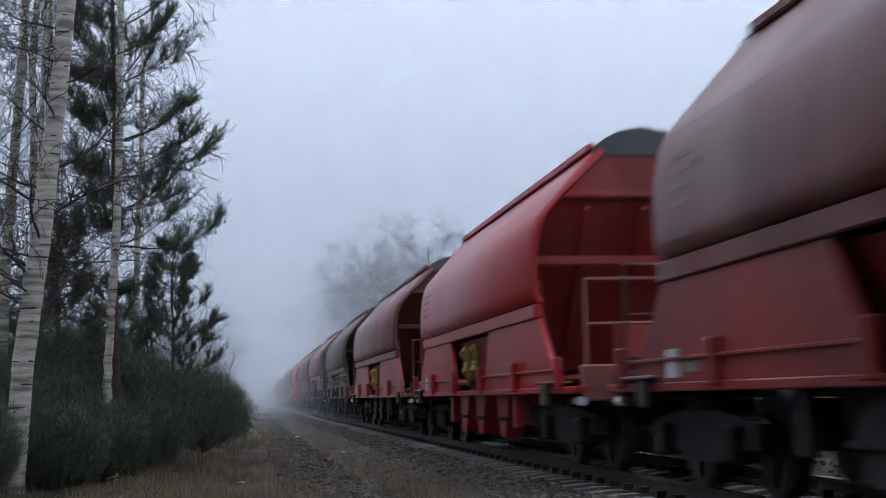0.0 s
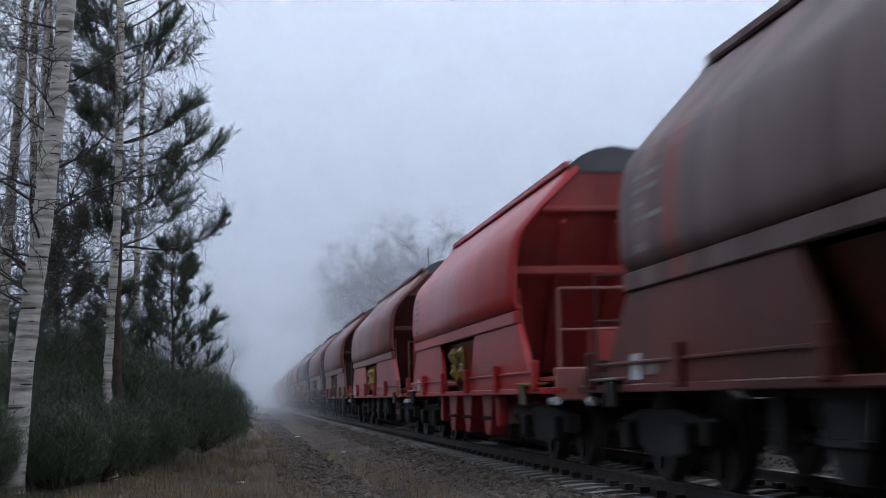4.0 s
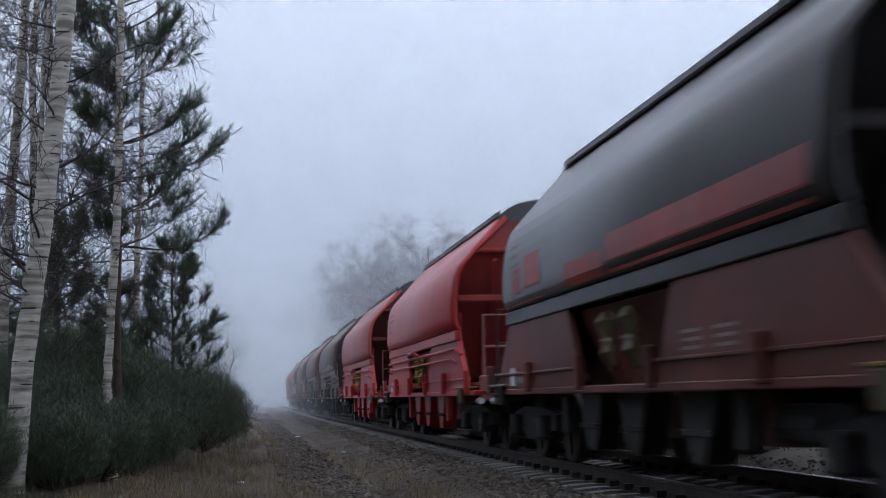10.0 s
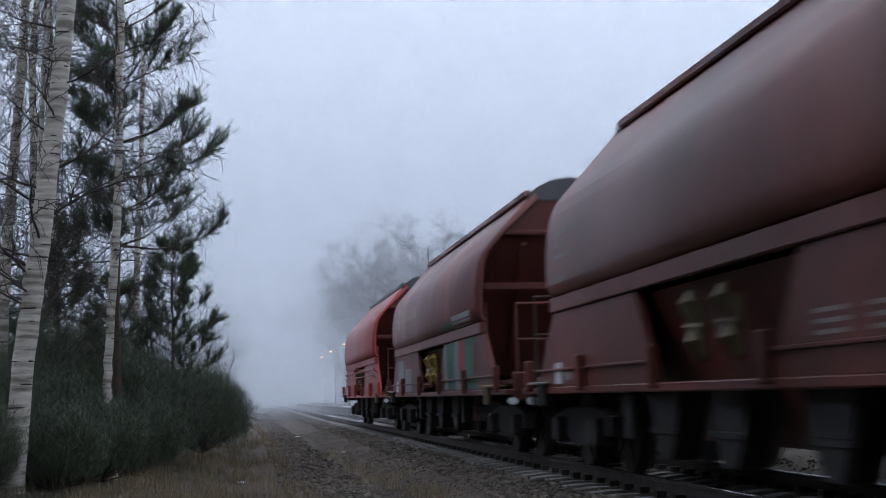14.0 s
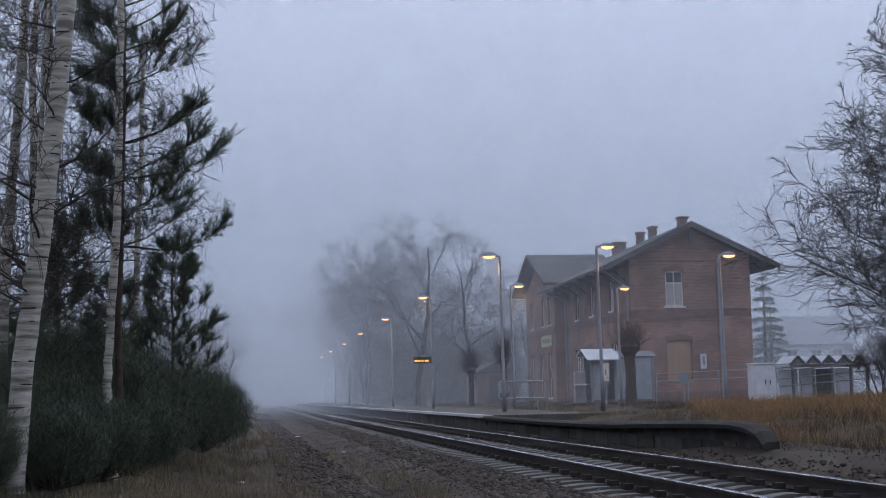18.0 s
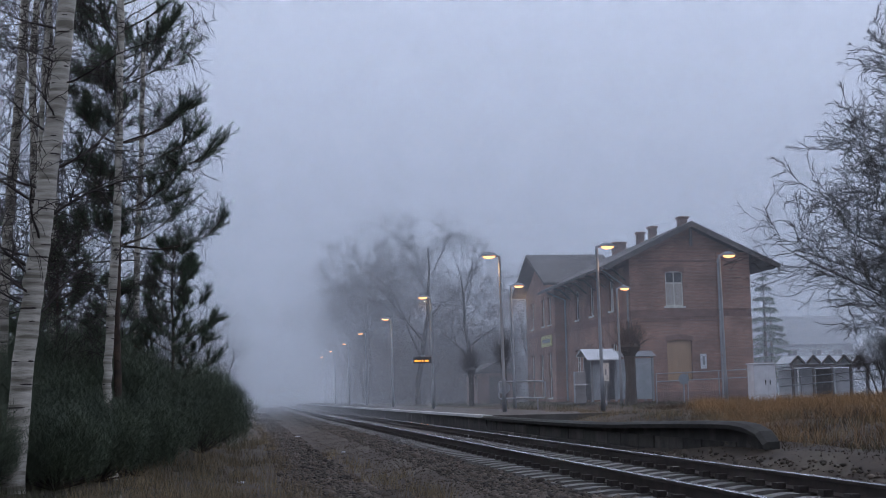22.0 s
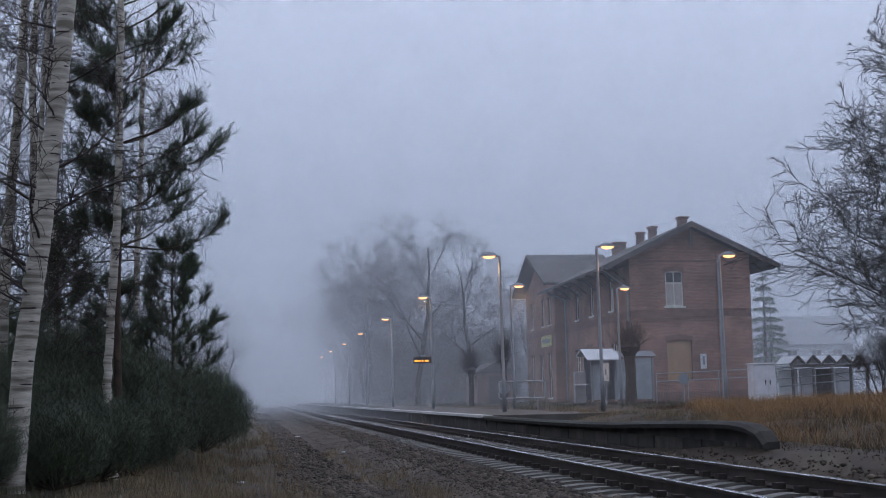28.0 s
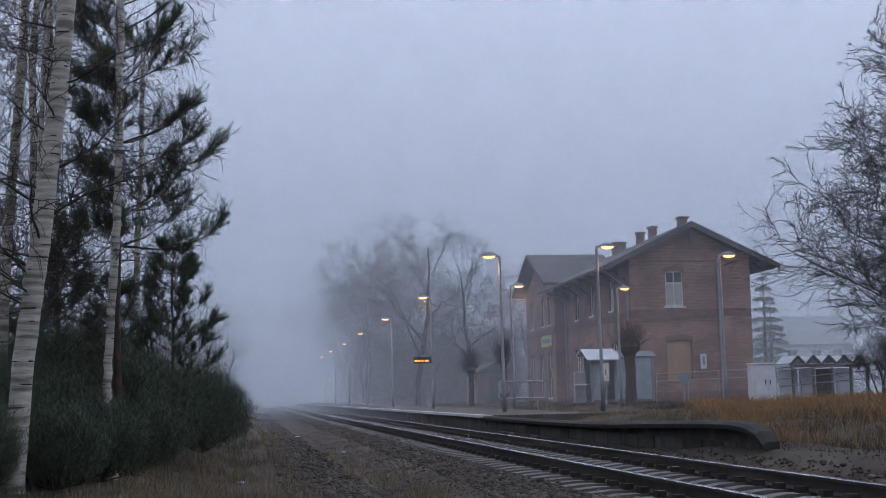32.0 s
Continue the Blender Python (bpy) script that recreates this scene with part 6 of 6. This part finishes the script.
def bike_shelter():
    e = thing("bicycle_shelter", pose(24.75, 60.0, 0.31), "bicycle shelter with a row of small glazed gables", "shelter")
    for k in range(5):
        x = 0.75 * k
        for sgn in (-1, 1):
            m = Matrix.Translation((x + 0.375, 0, 2.12)) @ Matrix.Rotation(sgn * radians(45), 4, "Y")
            bm = bmesh.new()
            box(bm, 0 if sgn > 0 else -0.5, 0.5 if sgn > 0 else 0, -0.05, 0.05, -0.1, 0.0, m=m)
            part("rafter", bm, M_TIMBER, e)
            bm = bmesh.new()
            box(bm, 0 if sgn > 0 else -0.5, 0.5 if sgn > 0 else 0, 0.051, 1.9, -0.04, -0.02, m=m)
            part("roof_pane", bm, M_CABINET, e)
    part("fascia", boxes((-0.05, 3.85, -0.06, 0.06, 1.55, 1.70), bevel=0.01), M_TIMBER, e)
    for x in (0.1, 1.1, 2.0, 2.9, 3.7):
        part("post", boxes((x - 0.05, x + 0.05, -0.05, 0.05, 0, 1.55)), M_TIMBER, e)
    for x0, x1 in ((0.15, 1.05), (1.15, 1.95), (2.95, 3.65)):
        part("wall_pane", boxes((x0, x1, 1.8, 1.84, 0.1, 1.5)), M_CABINET, e)
    part("hedge_panel", boxes((2.0, 2.9, 1.8, 1.86, 0.1, 1.5)), M_TIMBER, e)


def display():
    e = thing("train_display", pose(8.78, 63.85, 2.44), "black hanging display with glowing amber text", "display")
    part("casing", boxes((-0.95, -0.08, -0.10, 0.08, 0.0, 0.30), bevel=0.02), M_BLACK, e)
    for x0, x1 in ((-0.90, -0.79), (-0.77, -0.66), (-0.64, -0.60), (-0.55, -0.46), (-0.40, -0.22)):
        part("text_line", boxes((x0, x1, -0.108, -0.101, 0.07, 0.15)), M_DISPLAY, e, "glowing amber text")
    part("bracket", boxes((-0.10, -0.03, -0.05, 0.12, 0.08, 0.16)), M_STEEL, e)
    part("speaker", boxes((-0.58, -0.42, -0.08, 0.06, 0.301, 0.40), bevel=0.02), M_GREYPAINT, e)


waiting_shelter()
cabinet()
pipe_barrier()
handrail(19.0, 26.6, 62.0, 1.10, 1.32, (0.62, 0.25), 6)
handrail(20.5, 26.0, 52.0, 0.95, 1.35, (0.62, 0.30, 0.0), 5)
bike_shelter()
display()


# ---- background buildings ----
def outbuilding():
    e = thing("brick_shed", pose(16.2, 95.0, 0.3), "low dark brick shed beside the station", "shed")
    part("wall", boxes((0, 2.6, 0, 5, 0, 2.1)), M_BRICK, e)
    bm = bmesh.new()
    prism(bm, [(-0.3, 2.1), (2.9, 2.1), (1.3, 2.9)], -0.3, 5.3)
    part("roof", bm, M_TILE, e)
    part("door", boxes((0.8, 1.7, -0.04, -0.003, 0, 1.9)), M_TIMBER, e)
    h = thing("distant_house", pose(53.0, 138.0, 0.3), "pale rendered house hazy in the fog behind the station", "house")
    part("wall", boxes((0, 11, 0, 8, 0, 5.2)), M_CABINET, h)
    bm = bmesh.new()
    prism(bm, [(-0.5, 5.2), (8.5, 5.2), (4.0, 8.4)], -0.5, 11.5, axis="x")
    part("roof", bm, M_STEEL, h)
    for x in (1.5, 4.2, 6.9, 9.2):
        for z in (1.0, 3.4):
            w = part("window", boxes((x - 0.55, x + 0.55, -0.05, -0.003, z, z + 1.3)), M_PANEFRAME, h)
            for a, b in ((-0.48, -0.04), (0.04, 0.48)):
                part("pane", boxes((x + a, x + b, -0.06, -0.051, z + 0.08, z + 1.22)), M_PANE, w)


outbuilding()
for x, y, r in ((1.75, 46.3, 0.05), (-0.05, 20.9, 0.045), (2.2, 31.0, 0.04)):
    bm = bmesh.new()
    bmesh.ops.create_icosphere(bm, subdivisions=2, radius=r, matrix=Matrix.Diagonal((1.5, 1.0, 0.5, 1)))
    for v in bm.verts:
        v.co *= 1 + 0.15 * noise.noise(v.co * 30)
    o = part("pale_stone", bm, M_PLATE)
    o.location = (x, y, float(ground_z(x, y)) + 0.3 * r)
    tagged(o, "single pale stone lying on the gravel", "stone", "pale stones")


# ---- what moves ----
def motions():
    for w, s in WAGONS:
        rows = []
        for k in range(33):
            y = s - SPEED * k
            rows.append((float(k), pose(CX + bend(y), y, 0, 0, 0, heading(y))))
        walk(w, rows)
        # wheels turn while the wagon is within sight
        t0, t1 = max((s - 75) / SPEED, 0.0), (s + 12) / SPEED
        turn = math.degrees(SPEED / 30 / 0.46)
        for o in w.children:
            if o.name.split(".")[0] == "wheelset":
                x, y, z = o.location
                spin = [(0.0, pose(x, y, z))] if t0 > 0.05 else []
                f0 = max(round(t0 * 30), 1 if spin else 0)
                spin += [(k / 30, pose(x, y, z, (turn * (k - f0)) % 360)) for k in range(f0, round(t1 * 30) + 1)]
                walk(o, spin + [(32.0, pose(x, y, z, (turn * (round(t1 * 30) - f0)) % 360))])
    # the passing train's draught stirs the tall pine
    stem = bpy.data.objects["pine_tree"]
    x, y, z = stem.location
    rng = np.random.default_rng(3)
    rows = []
    for k in range(65):
        t = k * 0.5
        push = 0.30 if t < 16 else (0.22 if t < 20 else 0.08)
        rows.append((t, pose(x, y, z, push * rng.normal(), push * rng.normal(), 1.5 * push * rng.normal())))
    walk(stem, rows)


motions()
